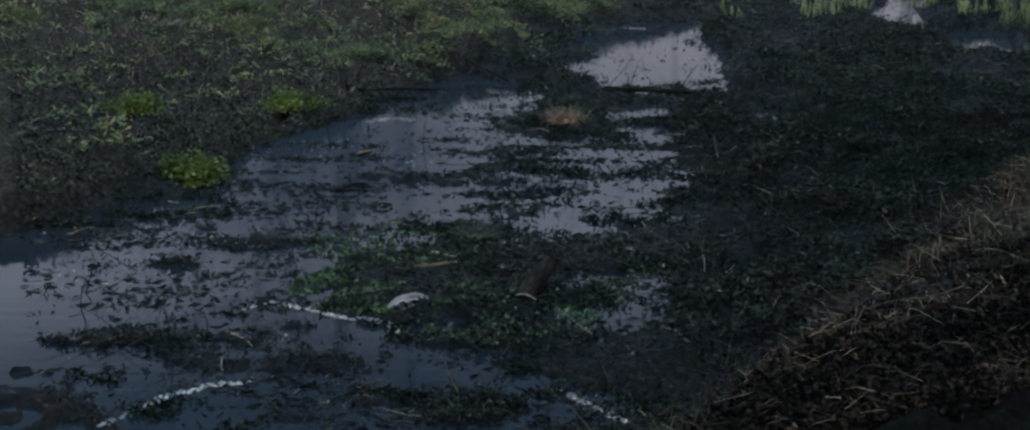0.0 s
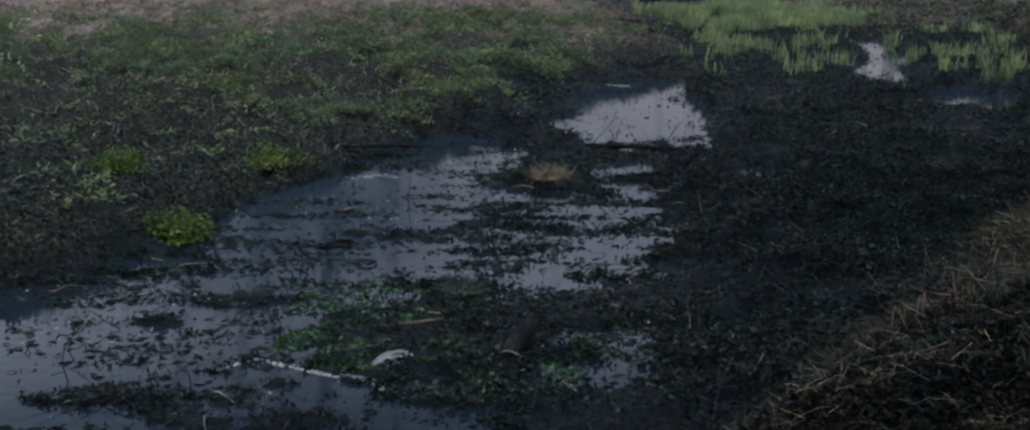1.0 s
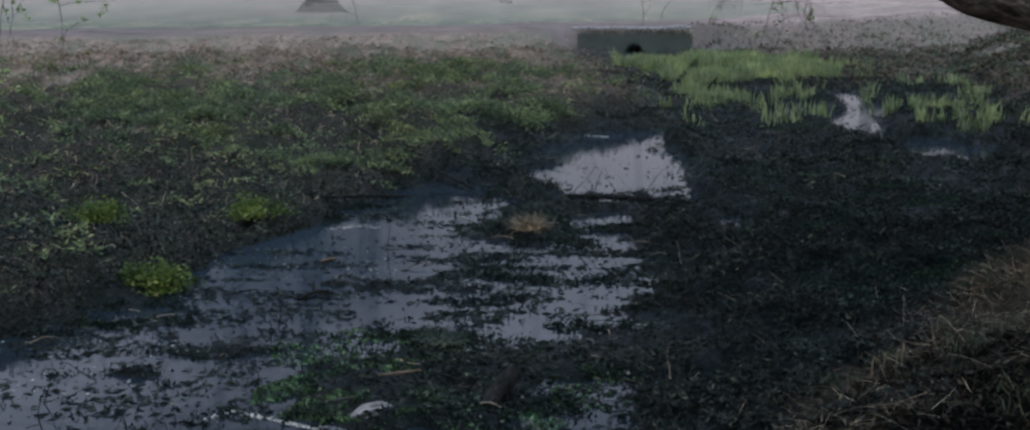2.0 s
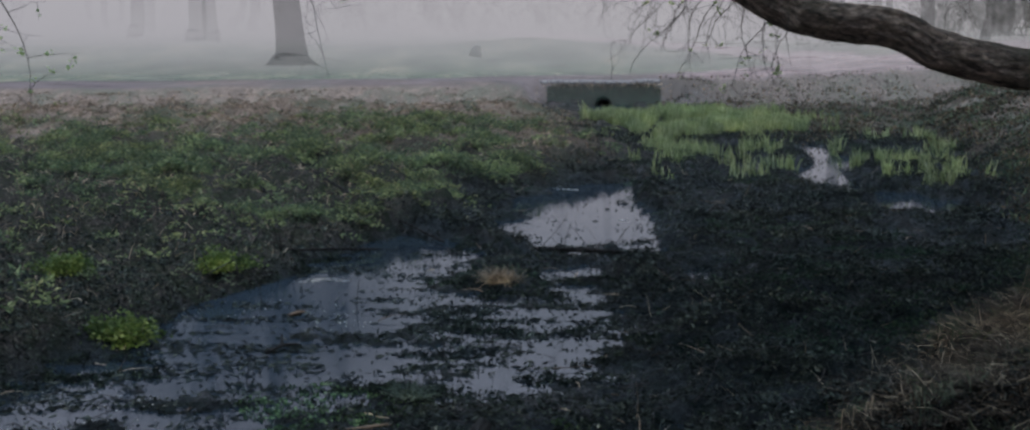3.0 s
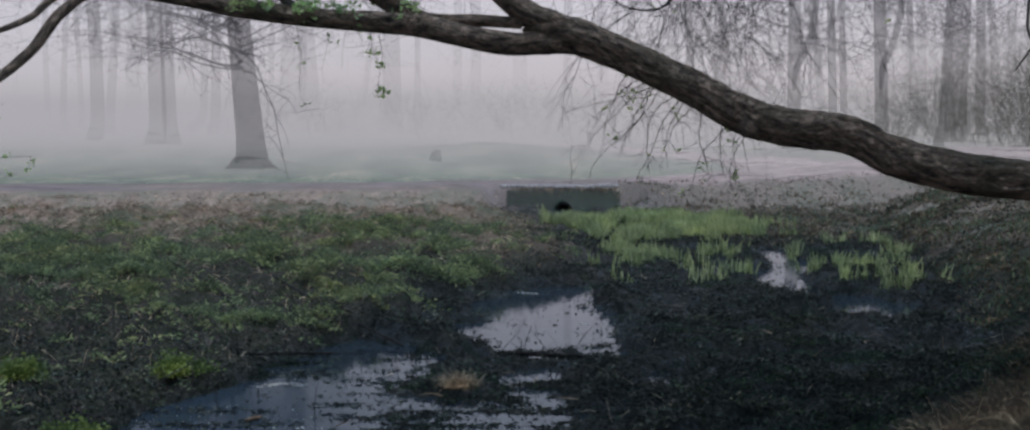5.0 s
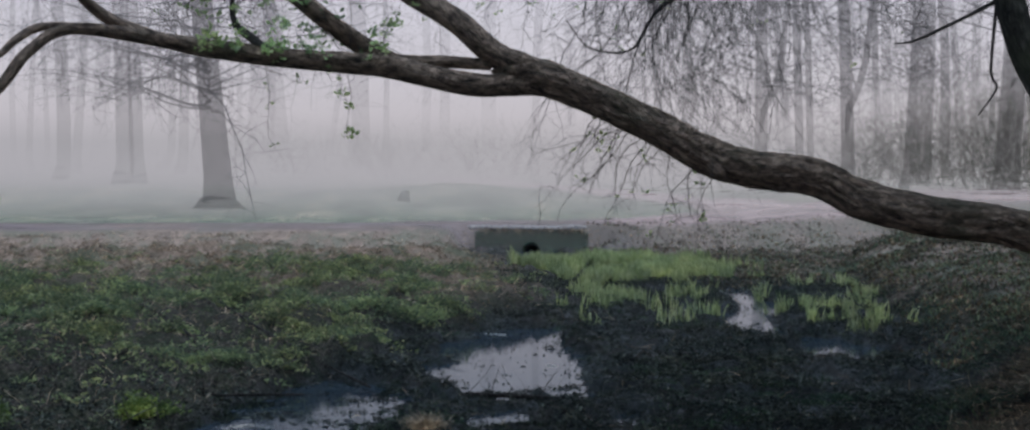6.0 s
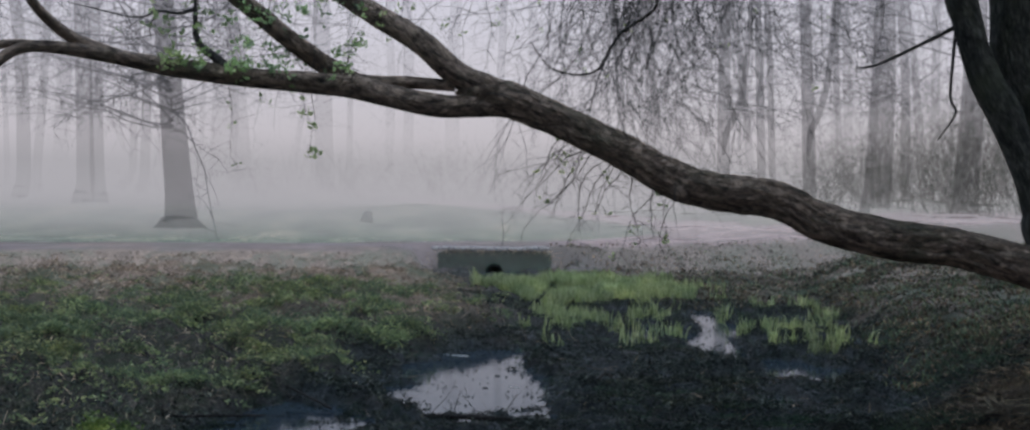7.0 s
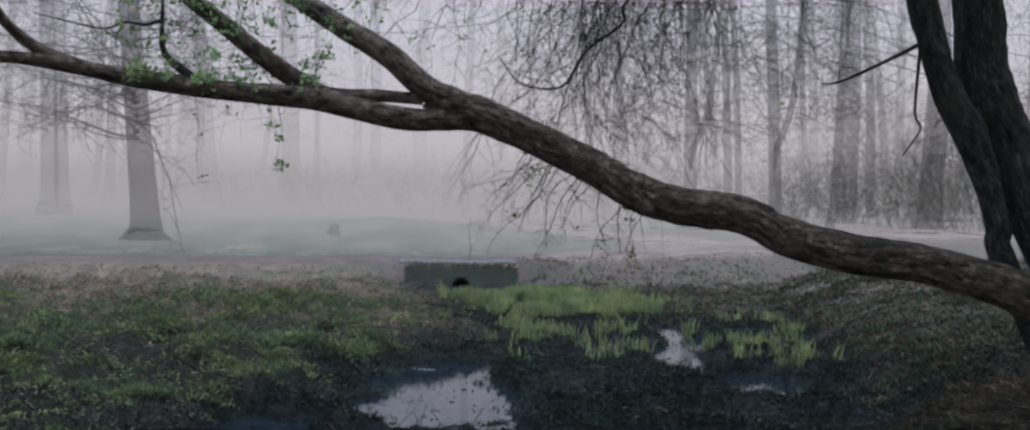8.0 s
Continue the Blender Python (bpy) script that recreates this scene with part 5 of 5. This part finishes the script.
def bank_cover():
    rng = np.random.default_rng(61)

    def keep(x, y):
        d = from_foot(x, y)
        return in_view(x, y) * smooth(0.1, 0.9, d + 0.5 * fbm(x, y, 1.2, 3, 120)) * np.interp(y, [9, 13, 18], [1, 0.5, 0.02])

    p = on_land(60000, -1.5, 13, 4.4, 30.0, keep, rng)
    p[:, 2] += 0.012
    bag = Bag()
    leaves(bag, p, rng.uniform(0.012, 0.045, len(p)), 0.4, rng, 0.6)
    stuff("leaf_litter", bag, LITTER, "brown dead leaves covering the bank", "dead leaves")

    def keep_far(x, y):
        return in_view(x, y) * np.maximum(smooth(-0.4, 0.5, from_foot(x, y)), 0.6 * smooth(23, 25, y)) * smooth(0.4, -0.5, y - path_mid(x) + path_half(x)) * (0.35 + 0.65 * smooth(-0.2, 0.2, fbm(x, y, 1.2, 3, 260))) * smooth(np.interp(y, [28, 32], [2.8, 2.2]), np.interp(y, [28, 32], [4.6, 3.0]), x + fbm(x, y, 0.9, 3, 261))

    p = np.vstack([on_land(15000, 3.4, 15, 15.0, 27.0, keep_far, rng), on_land(17000, 2.6, 15, 24.0, 37.0, keep_far, rng)])
    p[:, 2] += 0.015
    bag = Bag()
    leaves(bag, p, rng.uniform(0.025, 0.065, len(p)) * np.interp(p[:, 1], [20, 33], [1.0, 1.6]), 0.6, rng, 0.6)
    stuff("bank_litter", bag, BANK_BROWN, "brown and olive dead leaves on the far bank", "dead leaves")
    p = on_land(10000, 3.0, 15, 15.0, 36.0, keep_far, rng)
    n = len(p)
    bag = Bag()
    blades(bag, p, np.stack([rng.normal(0, 0.5, n), rng.normal(0, 0.5, n), np.ones(n)], -1), rng.uniform(0.06, 0.2, n), np.full(n, 0.012), 0.6, rng)
    stuff("bank_grass", bag, BANK_GREEN, "short olive grass on the far bank", "grass")

    def keep_left(x, y):
        return in_view(x, y) * smooth(0.0, 0.3, zones(x, y)[0]) * np.interp(y, [8, 12, 15, 17], [1, 0.9, 0.3, 0])

    p = on_land(18000, -8, 0.0, 7.5, 17.0, keep_left, rng)
    p[:, 2] += 0.01
    bag = Bag()
    leaves(bag, p, rng.uniform(0.012, 0.05, len(p)), 0.5, rng, 0.55)
    stuff("meadow_litter", bag, CRUMBS, "dark dead leaves and crumbs on the meadow edge", "dead leaves")

    def keep_straw(x, y):
        d = from_foot(x, y)
        patch = smooth(-0.1, 0.3, fbm(x, y, 1.0, 3, 130) + 0.12)
        return in_view(x, y) * smooth(0.3, 1.0, d + 0.6 * fbm(x, y, 1.2, 3, 120)) * np.interp(y, [5, 6.2, 7.5, 10, 13, 18], [0.12, 0.3, 0.9, 0.9, 0.15, 0.03]) * (0.15 + 0.85 * patch)

    p = on_land(42000, -1.0, 8, 4.5, 18.0, keep_straw, rng)
    n = len(p)
    p[:, 2] += rng.uniform(0.005, 0.07, n)
    bag = Bag()
    way = np.stack([rng.normal(0.3, 0.9, n), rng.normal(0.1, 0.7, n), np.abs(rng.normal(0, 0.2, n)) + 0.05], -1)
    blades(bag, p, way, rng.uniform(0.06, 0.26, n) * np.interp(p[:, 1], [5, 8], [0.7, 1.2]), rng.uniform(0.0009, 0.0024, n), 0.3, rng)
    stuff("bank_straw", bag, STRAW, "tangled pale straw and dry grass on the bank", "dry grass")

    def keep_grass(x, y):
        d = from_foot(x, y)
        return in_view(x, y) * smooth(-0.1, 0.4, d) * smooth(0.12, 0.3, fbm(x, y, 1.6, 3, 140)) * np.interp(y, [5, 9, 14, 24], [0.6, 1, 0.5, 0.4])

    p = on_land(4200, 0, 12, 5.0, 28.0, keep_grass, rng)
    n = len(p)
    bag = Bag()
    way = np.stack([rng.normal(0, 0.4, n), rng.normal(0, 0.4, n), np.ones(n)], -1)
    blades(bag, p, way, rng.uniform(0.05, 0.16, n), np.full(n, 0.006), 0.5, rng)
    stuff("bank_grass", bag, HERB, "short green grass sprouting on the bank", "grass")


bank_cover()


# ---------------------------------------------------------------- single things by the water
def green_tuft(x, y, w, h, seed, n=150):
    rng = np.random.default_rng(seed)
    z = land1(x, y)
    tuft = empty("bright_plant", "bright yellow-green leafy plant tuft on the bank edge", "plant", "bright plants on the bank edge", at=(x, y, z))
    bag = Bag()
    way = np.stack([rng.normal(0, 0.8, 22), rng.normal(0, 0.6, 22), np.ones(22)], -1)
    c = twigs(bag, rng.normal(0, 0.25, (22, 3)) * (w * 0.5, w * 0.35, 0), way, h * rng.uniform(0.6, 1.1, 22), np.full(22, 0.004), 0.08, 0.12, 5, 4, rng)
    part("stems", bag, STALKS, tuft)
    bag = Bag()
    spots = np.repeat(c[:, 2:].reshape(-1, 3), 20, 0)
    spots += rng.normal(0, 1, spots.shape) * (0.045 * w / 0.5, 0.05, 0.03)
    spots[:, 2] = np.maximum(spots[:, 2], 0.01)
    leaves(bag, spots, rng.uniform(0.022, 0.05, len(spots)), 0.5, rng, 0.55)
    part("foliage", bag, BRIGHT, tuft, "bright yellow-green leaves")


green_tuft(-3.02, 9.98, 0.7, 0.19, 1)
green_tuft(-2.82, 12.12, 0.65, 0.14, 2)
green_tuft(-3.90, 11.36, 0.4, 0.17, 3)


def grass_tuft(x, y, n, h, seed):
    rng = np.random.default_rng(seed)
    bag = Bag()
    base = rng.normal(0, 0.06, (n, 3)) * (1.3, 1, 0)
    way = np.stack([rng.normal(0, 0.55, n), rng.normal(0, 0.45, n), np.ones(n)], -1)
    blades(bag, base, way, rng.uniform(0.5, 1.1, n) * h, np.full(n, 0.005), 0.9, rng)
    ob = part("grass_tuft", bag, TUFT_GREEN)
    ob.location = (x, y, land1(x, y) - 0.01)
    tagged(ob, "fresh green grass tuft among straw on the bank", "grass", "grass tufts on the bank", "stuff")


TUFT_GREEN = island_mat("tuft_green", ((0.0, (0.06, 0.10, 0.045)), (0.6, (0.12, 0.18, 0.08)), (1.0, (0.24, 0.27, 0.14))), 0.7, "sheet", 0.15, 0.3, 3.0)
for k, (gx0, gy0) in enumerate(((3.1, 9.4), (3.3, 9.7), (2.95, 9.15), (3.5, 9.9), (2.7, 8.6), (3.25, 9.3), (2.2, 7.9), (1.75, 7.4), (3.6, 9.5), (2.9, 8.5), (3.8, 10.4), (2.5, 8.2), (2.1, 7.5), (3.4, 9.0), (4.1, 10.6), (1.5, 7.0))):
    grass_tuft(gx0, gy0, 90, 0.13 + 0.02 * (k % 3), 500 + k)


def dry_tussock(x, y, w, n, seed, label, material=TUSSOCK):
    rng = np.random.default_rng(seed)
    z = max(land1(x, y), 0.0)
    bag = Bag()
    base = rng.normal(0, 0.16, (n, 3)) * (w, w, 0) + (0, 0, 0.02)
    way = np.stack([rng.normal(0, 0.7, n), rng.normal(0, 0.5, n), rng.uniform(0.25, 1.0, n)], -1)
    blades(bag, base, way, rng.uniform(0.45, 1.0, n) * w * 0.75, np.full(n, 0.006), 0.75, rng)
    ob = part("tussock", bag, material)
    ob.location = (x, y, z)
    tagged(ob, label, "dry grass")


PALE_GREEN = island_mat("pale_grass", ((0.0, (0.10, 0.13, 0.10)), (0.6, (0.2, 0.24, 0.19)), (1.0, (0.34, 0.36, 0.29))), 0.7, "sheet", 0.15, 0.2)
dry_tussock(-0.38, 12.15, 0.33, 620, 5, "round tussock of dry brown grass in the mud")
dry_tussock(-0.82, 8.50, 0.32, 110, 6, "small limp tuft of pale green grass in water", PALE_GREEN)


def log_thing():
    bag = Bag()
    tube(bag, [(-0.47, 7.30, 0.02, 0.05), (-0.43, 7.40, 0.06, 0.052), (-0.37, 7.5, 0.11, 0.05), (-0.32, 7.6, 0.15, 0.046)], 20, 0.03, 0.15, 2)
    tagged(part("log", bag, WET_BARK, None, "", True), "short broken dark log leaning out of the mud", "log")


log_thing()


def culvert_grass():
    """Dry grass hanging over the edges of the headwall."""
    rng = np.random.default_rng(81)
    n = 420
    x = 1.45 + rng.uniform(-1.6, 1.6, n)
    over = np.abs(x - 1.45) > 1.3
    p = np.stack([x, np.where(over, 33.05, 33.0) + rng.normal(0, 0.06, n), np.where(over, rng.uniform(0.0, 0.5, n), 0.5)], -1)
    bag = Bag()
    blades(bag, p, np.stack([rng.normal(0, 0.5, n), rng.normal(-0.7, 0.3, n), rng.uniform(-0.5, 0.7, n)], -1), rng.uniform(0.05, 0.2, n), np.full(n, 0.012), 1.2, rng)
    tagged(part("edge_grass", bag, STALKS), "dry grass hanging over the culvert edge", "dry grass", kind="stuff")


culvert_grass()


def wood_mat():
    m = Nodes("orange_wood")
    c = m.ramp(m.noise(14.0, 6.0, 0.6, (1, 6, 6)), (0.3, (0.07, 0.045, 0.025)), (0.7, (0.25, 0.155, 0.09)))
    m.bump(m.noise(40.0), 0.4, 0.01)
    return m.done(c, 0.6)


WOOD = wood_mat()
PALE_WOOD = bark_mat("pale_dead_wood", (0.06, 0.055, 0.05), (0.2, 0.18, 0.16), 20.0)


def stick(name, pts, material, label, sides=8):
    bag = Bag()
    tube(bag, pts, sides, 0.05, 0.12, int(abs(pts[0][0] * 100)))
    return tagged(part(name, bag, material, None, "", True), label, "stick")


def fallen_branch(pts, label, n=14):
    """A bare branch with its side twigs."""
    rng = np.random.default_rng(int(abs(pts[0][0] * 1000)))
    branch = empty("fallen_branch", label, "branch", at=pts[-1][:3])
    inv = Matrix.Translation(branch.location).inverted()
    bag = Bag()
    line = tube(bag, pts, 8, 0.08, 0.12, 3)
    stem = part("stem", bag, WET_BARK, branch, "", True)
    stem.matrix_parent_inverse = inv
    bag = Bag()
    at = line[rng.integers(1, len(line) - 1, n)]
    twigs(bag, at, rng.normal(0, 1, (n, 3)) * (1, 0.7, 0.7) + (0, 0, 0.35), rng.uniform(0.15, 0.6, n), np.full(n, 0.005), 0.02, 0.16, 5, 4, rng)
    tagged(part("twig", bag, WET_BARK, stem), kind="stuff")


stick("stick", [(-1.25, 7.86, 0.02, 0.008), (-1.1, 7.88, 0.03, 0.014), (-0.98, 7.93, 0.03, 0.017), (-0.88, 7.98, 0.035, 0.008)], WOOD, "split orange-brown stick lying on green scum")
stick("stick", [(-2.0, 10.92, 0.015, 0.01), (-1.95, 10.96, 0.025, 0.015), (-1.89, 11.04, 0.02, 0.008)], WOOD, "short orange-brown wood chip in the water")
fallen_branch([(-4.25, 21.1, 0.45, 0.007), (-3.4, 19.0, 0.4, 0.009), (-2.6, 16.8, 0.36, 0.012), (-1.8, 15.4, 0.2, 0.013), (-1.0, 14.2, 0.04, 0.014)], "long bare dark fallen branch across the meadow edge")
fallen_branch([(-4.4, 18.6, 0.42, 0.006), (-3.5, 16.8, 0.36, 0.011), (-2.75, 15.1, 0.2, 0.014), (-2.4, 14.5, 0.08, 0.016)], "thin bare dark fallen branch on the meadow")
fallen_branch([(-2.7, 12.9, 0.16, 0.012), (-2.2, 13.3, 0.12, 0.014), (-1.6, 13.6, 0.07, 0.012)], "dark wet branch lying along the water")
fallen_branch([(-0.1, 13.75, 0.05, 0.018), (0.4, 13.6, 0.06, 0.027), (0.95, 13.5, 0.05, 0.018)], "dark wet branch lying along the water")
stick("stick", [(-1.95, 9.7, 0.02, 0.012), (-1.85, 9.8, 0.05, 0.014), (-1.76, 9.92, 0.03, 0.01)], WET_BARK, "dark forked stick in the water")
stick("stick", [(-1.85, 9.8, 0.05, 0.012), (-1.88, 9.95, 0.09, 0.008)], WET_BARK, "dark forked stick in the water")
stick("stick", [(2.2, 14.5, 0.08, 0.008), (2.5, 14.65, 0.1, 0.012), (2.9, 14.9, 0.1, 0.008)], PALE_WOOD, "pale thin stick lying on the mud")
stick("stick", [(1.86, 15.6, 0.02, 0.014), (1.87, 15.6, 0.14, 0.014), (1.93, 15.62, 0.2, 0.012), (2.02, 15.62, 0.16, 0.008)], PALE_WOOD, "pale hooked stick standing in the mud")
STUMP_Z = land1(-1.95, 41.8)
stick("stump", [(-1.95, 41.8, STUMP_Z - 0.03, 0.2), (-1.93, 41.8, STUMP_Z + 0.1, 0.17), (-1.9, 41.8, STUMP_Z + 0.2, 0.14), (-1.8, 41.8, STUMP_Z + 0.22, 0.05)], CAP, "low pale cut stump on the misty mound", 20)


def foam_line(pts, n, seed, spread, label):
    """Flecks of foam floating in a line."""
    n = int(3.6 * n)
    rng = np.random.default_rng(seed)
    c = curve_points([(*p, 0.0, 0.0) for p in pts], 0.01)
    q = c[rng.integers(0, len(c), n), :3] + rng.normal(0, spread, (n, 3)) * (1, 1, 0)
    q[:, 2] = np.maximum(land(q[:, 0], q[:, 1]), 0) + 0.006
    bag = Bag()
    for p in q:
        s, k = rng.uniform(0.0015, 0.0062), 7
        a = np.linspace(0, 2 * np.pi, k, endpoint=False)
        w = s * rng.uniform(0.6, 1.2, k)
        low = np.stack([p[0] + 1.9 * w * np.cos(a), p[1] + w * np.sin(a), np.full(k, p[2] - 0.006)], -1)
        high = np.stack([p[0] + 1.5 * w * np.cos(a), p[1] + 0.7 * w * np.sin(a), np.full(k, p[2] - 0.001)], -1)
        bag.add(np.vstack([low, high]), [[i, (i + 1) % k, k + (i + 1) % k, k + i] for i in range(k)] + [list(range(k, 2 * k))])
    tagged(part("foam", bag, FOAM), label, "foam", "foam on the water", "stuff")


foam_line([(-1.95, 7.2), (-1.85, 7.3), (-1.72, 7.24), (-1.53, 7.14), (-1.3, 7.0), (-1.08, 6.9), (-1.06, 6.78)], 90, 1, 0.012, "thin white line of foam on dark water")
foam_line([(-2.2, 5.6), (-2.12, 5.75), (-2.0, 5.95), (-1.83, 6.1), (-1.7, 6.12)], 75, 2, 0.015, "thin white line of foam on dark water")
foam_line([(-0.2, 6.1), (-0.1, 5.95), (0.05, 5.78), (0.1, 5.7)], 40, 3, 0.012, "thin white line of foam on dark water")
foam_line([(-2.15, 12.3), (-1.9, 12.45), (-1.75, 12.35)], 50, 4, 0.03, "white foam patch beside the bank")
foam_line([(-1.14, 7.18), (-1.02, 7.28)], 60, 5, 0.025, "white foam patch on green scum")
foam_line([(-3.5, 8.6), (-2.6, 8.5), (-2.4, 8.2)], 16, 6, 0.12, "scattered white flecks floating on the pool")
foam_line([(-2.6, 11.0), (-2.0, 11.3), (-1.5, 10.5)], 26, 7, 0.2, "scattered white flecks floating on the pool")
foam_line([(-0.33, 14.4), (-0.2, 14.35)], 26, 8, 0.03, "white foam patch beside the pond")
foam_line([(0.22, 18.5), (0.45, 18.4)], 24, 9, 0.04, "white foam patch beside the pond")
foam_line([(0.92, 15.9), (0.95, 15.8)], 8, 10, 0.03, "white flecks floating on the pond")
foam_line([(-3.3, 7.6), (-2.4, 7.9)], 12, 11, 0.2, "scattered white flecks floating on the pool")


def scum(x, y, rx, ry, n, seed):
    rng = np.random.default_rng(seed)
    a, r = rng.uniform(0, 2 * np.pi, n), np.sqrt(rng.uniform(0, 1, n))
    p = np.stack([x + rx * r * np.cos(a), y + ry * r * np.sin(a), np.zeros(n)], -1)
    p = p[fbm(p[:, 0], p[:, 1], 4.0, 3, 150 + seed) > -0.05]
    p[:, 2] = np.maximum(land(p[:, 0], p[:, 1]), 0) + 0.004
    bag = Bag()
    leaves(bag, p, rng.uniform(0.008, 0.03, len(p)), 0.15, rng, 0.9)
    stuff("green_scum", bag, DUCKWEED, "green duckweed scum floating among the mud", "water plants")


scum(-1.15, 7.6, 0.65, 0.5, 6500, 1)
scum(-1.3, 8.5, 0.6, 0.5, 1500, 2)
scum(-0.5, 7.0, 0.5, 0.4, 1500, 3)
scum(0.1, 7.7, 0.35, 0.35, 700, 4)


def pale_leaf(x, y, s, label):
    bag = Bag()
    leaves(bag, np.array([[0.0, 0, 0]]), np.array([s * 1.4]), 0.2, np.random.default_rng(int(x * 100)), 0.8)
    ob = part("fallen_leaf", bag, CAP)
    ob.location = (x, y, max(land1(x, y), 0) + 0.012)
    tagged(ob, label, "leaf")


pale_leaf(1.4, 10.9, 0.08, "curled pale dead leaf on black mud")
pale_leaf(3.9, 9.6, 0.05, "small pale dead leaf on the bank")


def hooked_stalks():
    rng = np.random.default_rng(77)
    for k, (x, y) in enumerate([(1.44, 6.6), (1.5, 6.62), (1.55, 6.58), (1.58, 6.6), (2.6, 8.4), (1.95, 7.4)]):
        z, h = land1(x, y), 0.09 + 0.05 * rng.uniform()
        bend = rng.uniform(0.01, 0.035)
        bag = Bag()
        tube(bag, [(x, y, z - 0.02, 0.003), (x + 0.003, y, z + h * 0.7, 0.003), (x + bend * 0.5, y, z + h, 0.0028), (x + bend, y, z + h * 0.7, 0.002)], 6, 0.01)
        tagged(part("dry_stalk", bag, TUSSOCK), "thin pale bent dry stalk standing on the bank", "stalk", "bent dry stalks on the bank")


hooked_stalks()


def long_straws():
    rng = np.random.default_rng(78)
    for k in range(20):
        y = rng.uniform(5.9, 10.5)
        x = np.interp(y, [5.6, 8.5, 10.5], [0.5, 2.1, 3.1]) + rng.uniform(0.05, 1.6)
        a, L = rng.normal(0.35, 0.5), rng.uniform(0.25, 0.6)
        pts = []
        for s in (0, 0.35, 0.7, 1.0):
            px, py = x + L * s * math.cos(a), y + L * s * math.sin(a) + 0.02 * math.sin(7 * s + k)
            pts.append((px, py, land1(px, py) + 0.05 + 0.03 * math.sin(5 * s + k), 0.0028 - 0.0012 * s))
        bag = Bag()
        tube(bag, pts, 6, 0.05)
        tagged(part("dry_stalk", bag, TUSSOCK), "long pale straw lying across the bank", "stalk", "long straws on the bank")


long_straws()


def litter_lump():
    bag = Bag()
    tube(bag, [(-1.17, 7.14, 0.03, 0.015), (-1.12, 7.18, 0.045, 0.035), (-1.07, 7.22, 0.045, 0.04), (-1.0, 7.3, 0.035, 0.02)], 20, 0.006, 0.75, 4)
    tagged(part("pale_lump", bag, CAP, None, "", True), "pale crumpled lump lying on green scum", "litter")


litter_lump()


def sapling():
    z = land1(1.62, 33.5)
    bag = Bag()
    tube(bag, [(1.62, 33.4, z - 0.05, 0.012), (1.66, 33.4, z + 0.3, 0.01), (1.62, 33.4, z + 0.7, 0.006), (1.68, 33.4, z + 0.95, 0.003)], 6, 0.05)
    tube(bag, [(1.65, 33.4, z + 0.25, 0.006), (1.8, 33.4, z + 0.45, 0.004), (1.84, 33.4, z + 0.65, 0.002)], 6, 0.05)
    tagged(part("sapling", bag, FAR_BARK), "thin bare sapling growing above the culvert", "sapling")


sapling()


def water_stems():
    """Thin dead stems standing in the pools."""
    rng = np.random.default_rng(91)
    for x, y, h in ((-2.2, 6.55, 0.32), (-2.05, 6.7, 0.16), (-2.75, 6.95, 0.22), (-1.78, 7.6, 0.2), (-2.95, 7.4, 0.18), (-1.95, 9.0, 0.24), (-1.5, 11.2, 0.26), (-2.3, 11.4, 0.3), (-0.7, 9.6, 0.2)):
        d = rng.normal(0, 0.04, 4)
        bag = Bag()
        tube(bag, [(x, y, -0.05, 0.004), (x + d[0], y + d[1], h * 0.5, 0.0035), (x + d[0] + d[2], y + d[1] + d[3], h, 0.002)], 6, 0.04)
        tagged(part("dead_stem", bag, WET_BARK), "thin dark dead stem standing in the water", "stem", "dead stems in the water")


water_stems()


def bank_twigs():
    """Bare twigs sticking out of the bank edge."""
    rng = np.random.default_rng(92)
    for x, y, a, L in ((-2.75, 12.2, 1.2, 0.35), (-2.6, 12.0, 2.0, 0.3), (-2.9, 11.7, 0.6, 0.4), (-2.4, 13.1, 2.4, 0.35), (-4.4, 11.6, 0.4, 0.5), (-3.6, 14.2, 1.4, 0.3), (-2.0, 14.3, 0.3, 0.5), (-4.9, 13.8, 1.9, 0.3)):
        z = max(land1(x, y), 0.0)
        c, s = math.cos(a), math.sin(a)
        bag = Bag()
        tube(bag, [(x, y, z - 0.03, 0.008), (x + 0.3 * L * c, y, z + 0.35 * L * s + 0.02, 0.006), (x + 0.7 * L * c + 0.02, y + 0.05, z + 0.6 * L * s + 0.04, 0.005), (x + L * c, y + 0.04, z + L * s * 0.8 + 0.03, 0.0025)], 6, 0.04)
        tube(bag, [(x + 0.3 * L * c, y, z + 0.35 * L * s + 0.02, 0.004), (x + 0.3 * L * c - 0.08, y + 0.03, z + 0.5 * L * s + 0.12, 0.002)], 6, 0.04)
        tagged(part("bare_twig", bag, PALE_WOOD), "bare grey twig sticking out of the bank", "twig", "bare twigs on the bank edge")


bank_twigs()
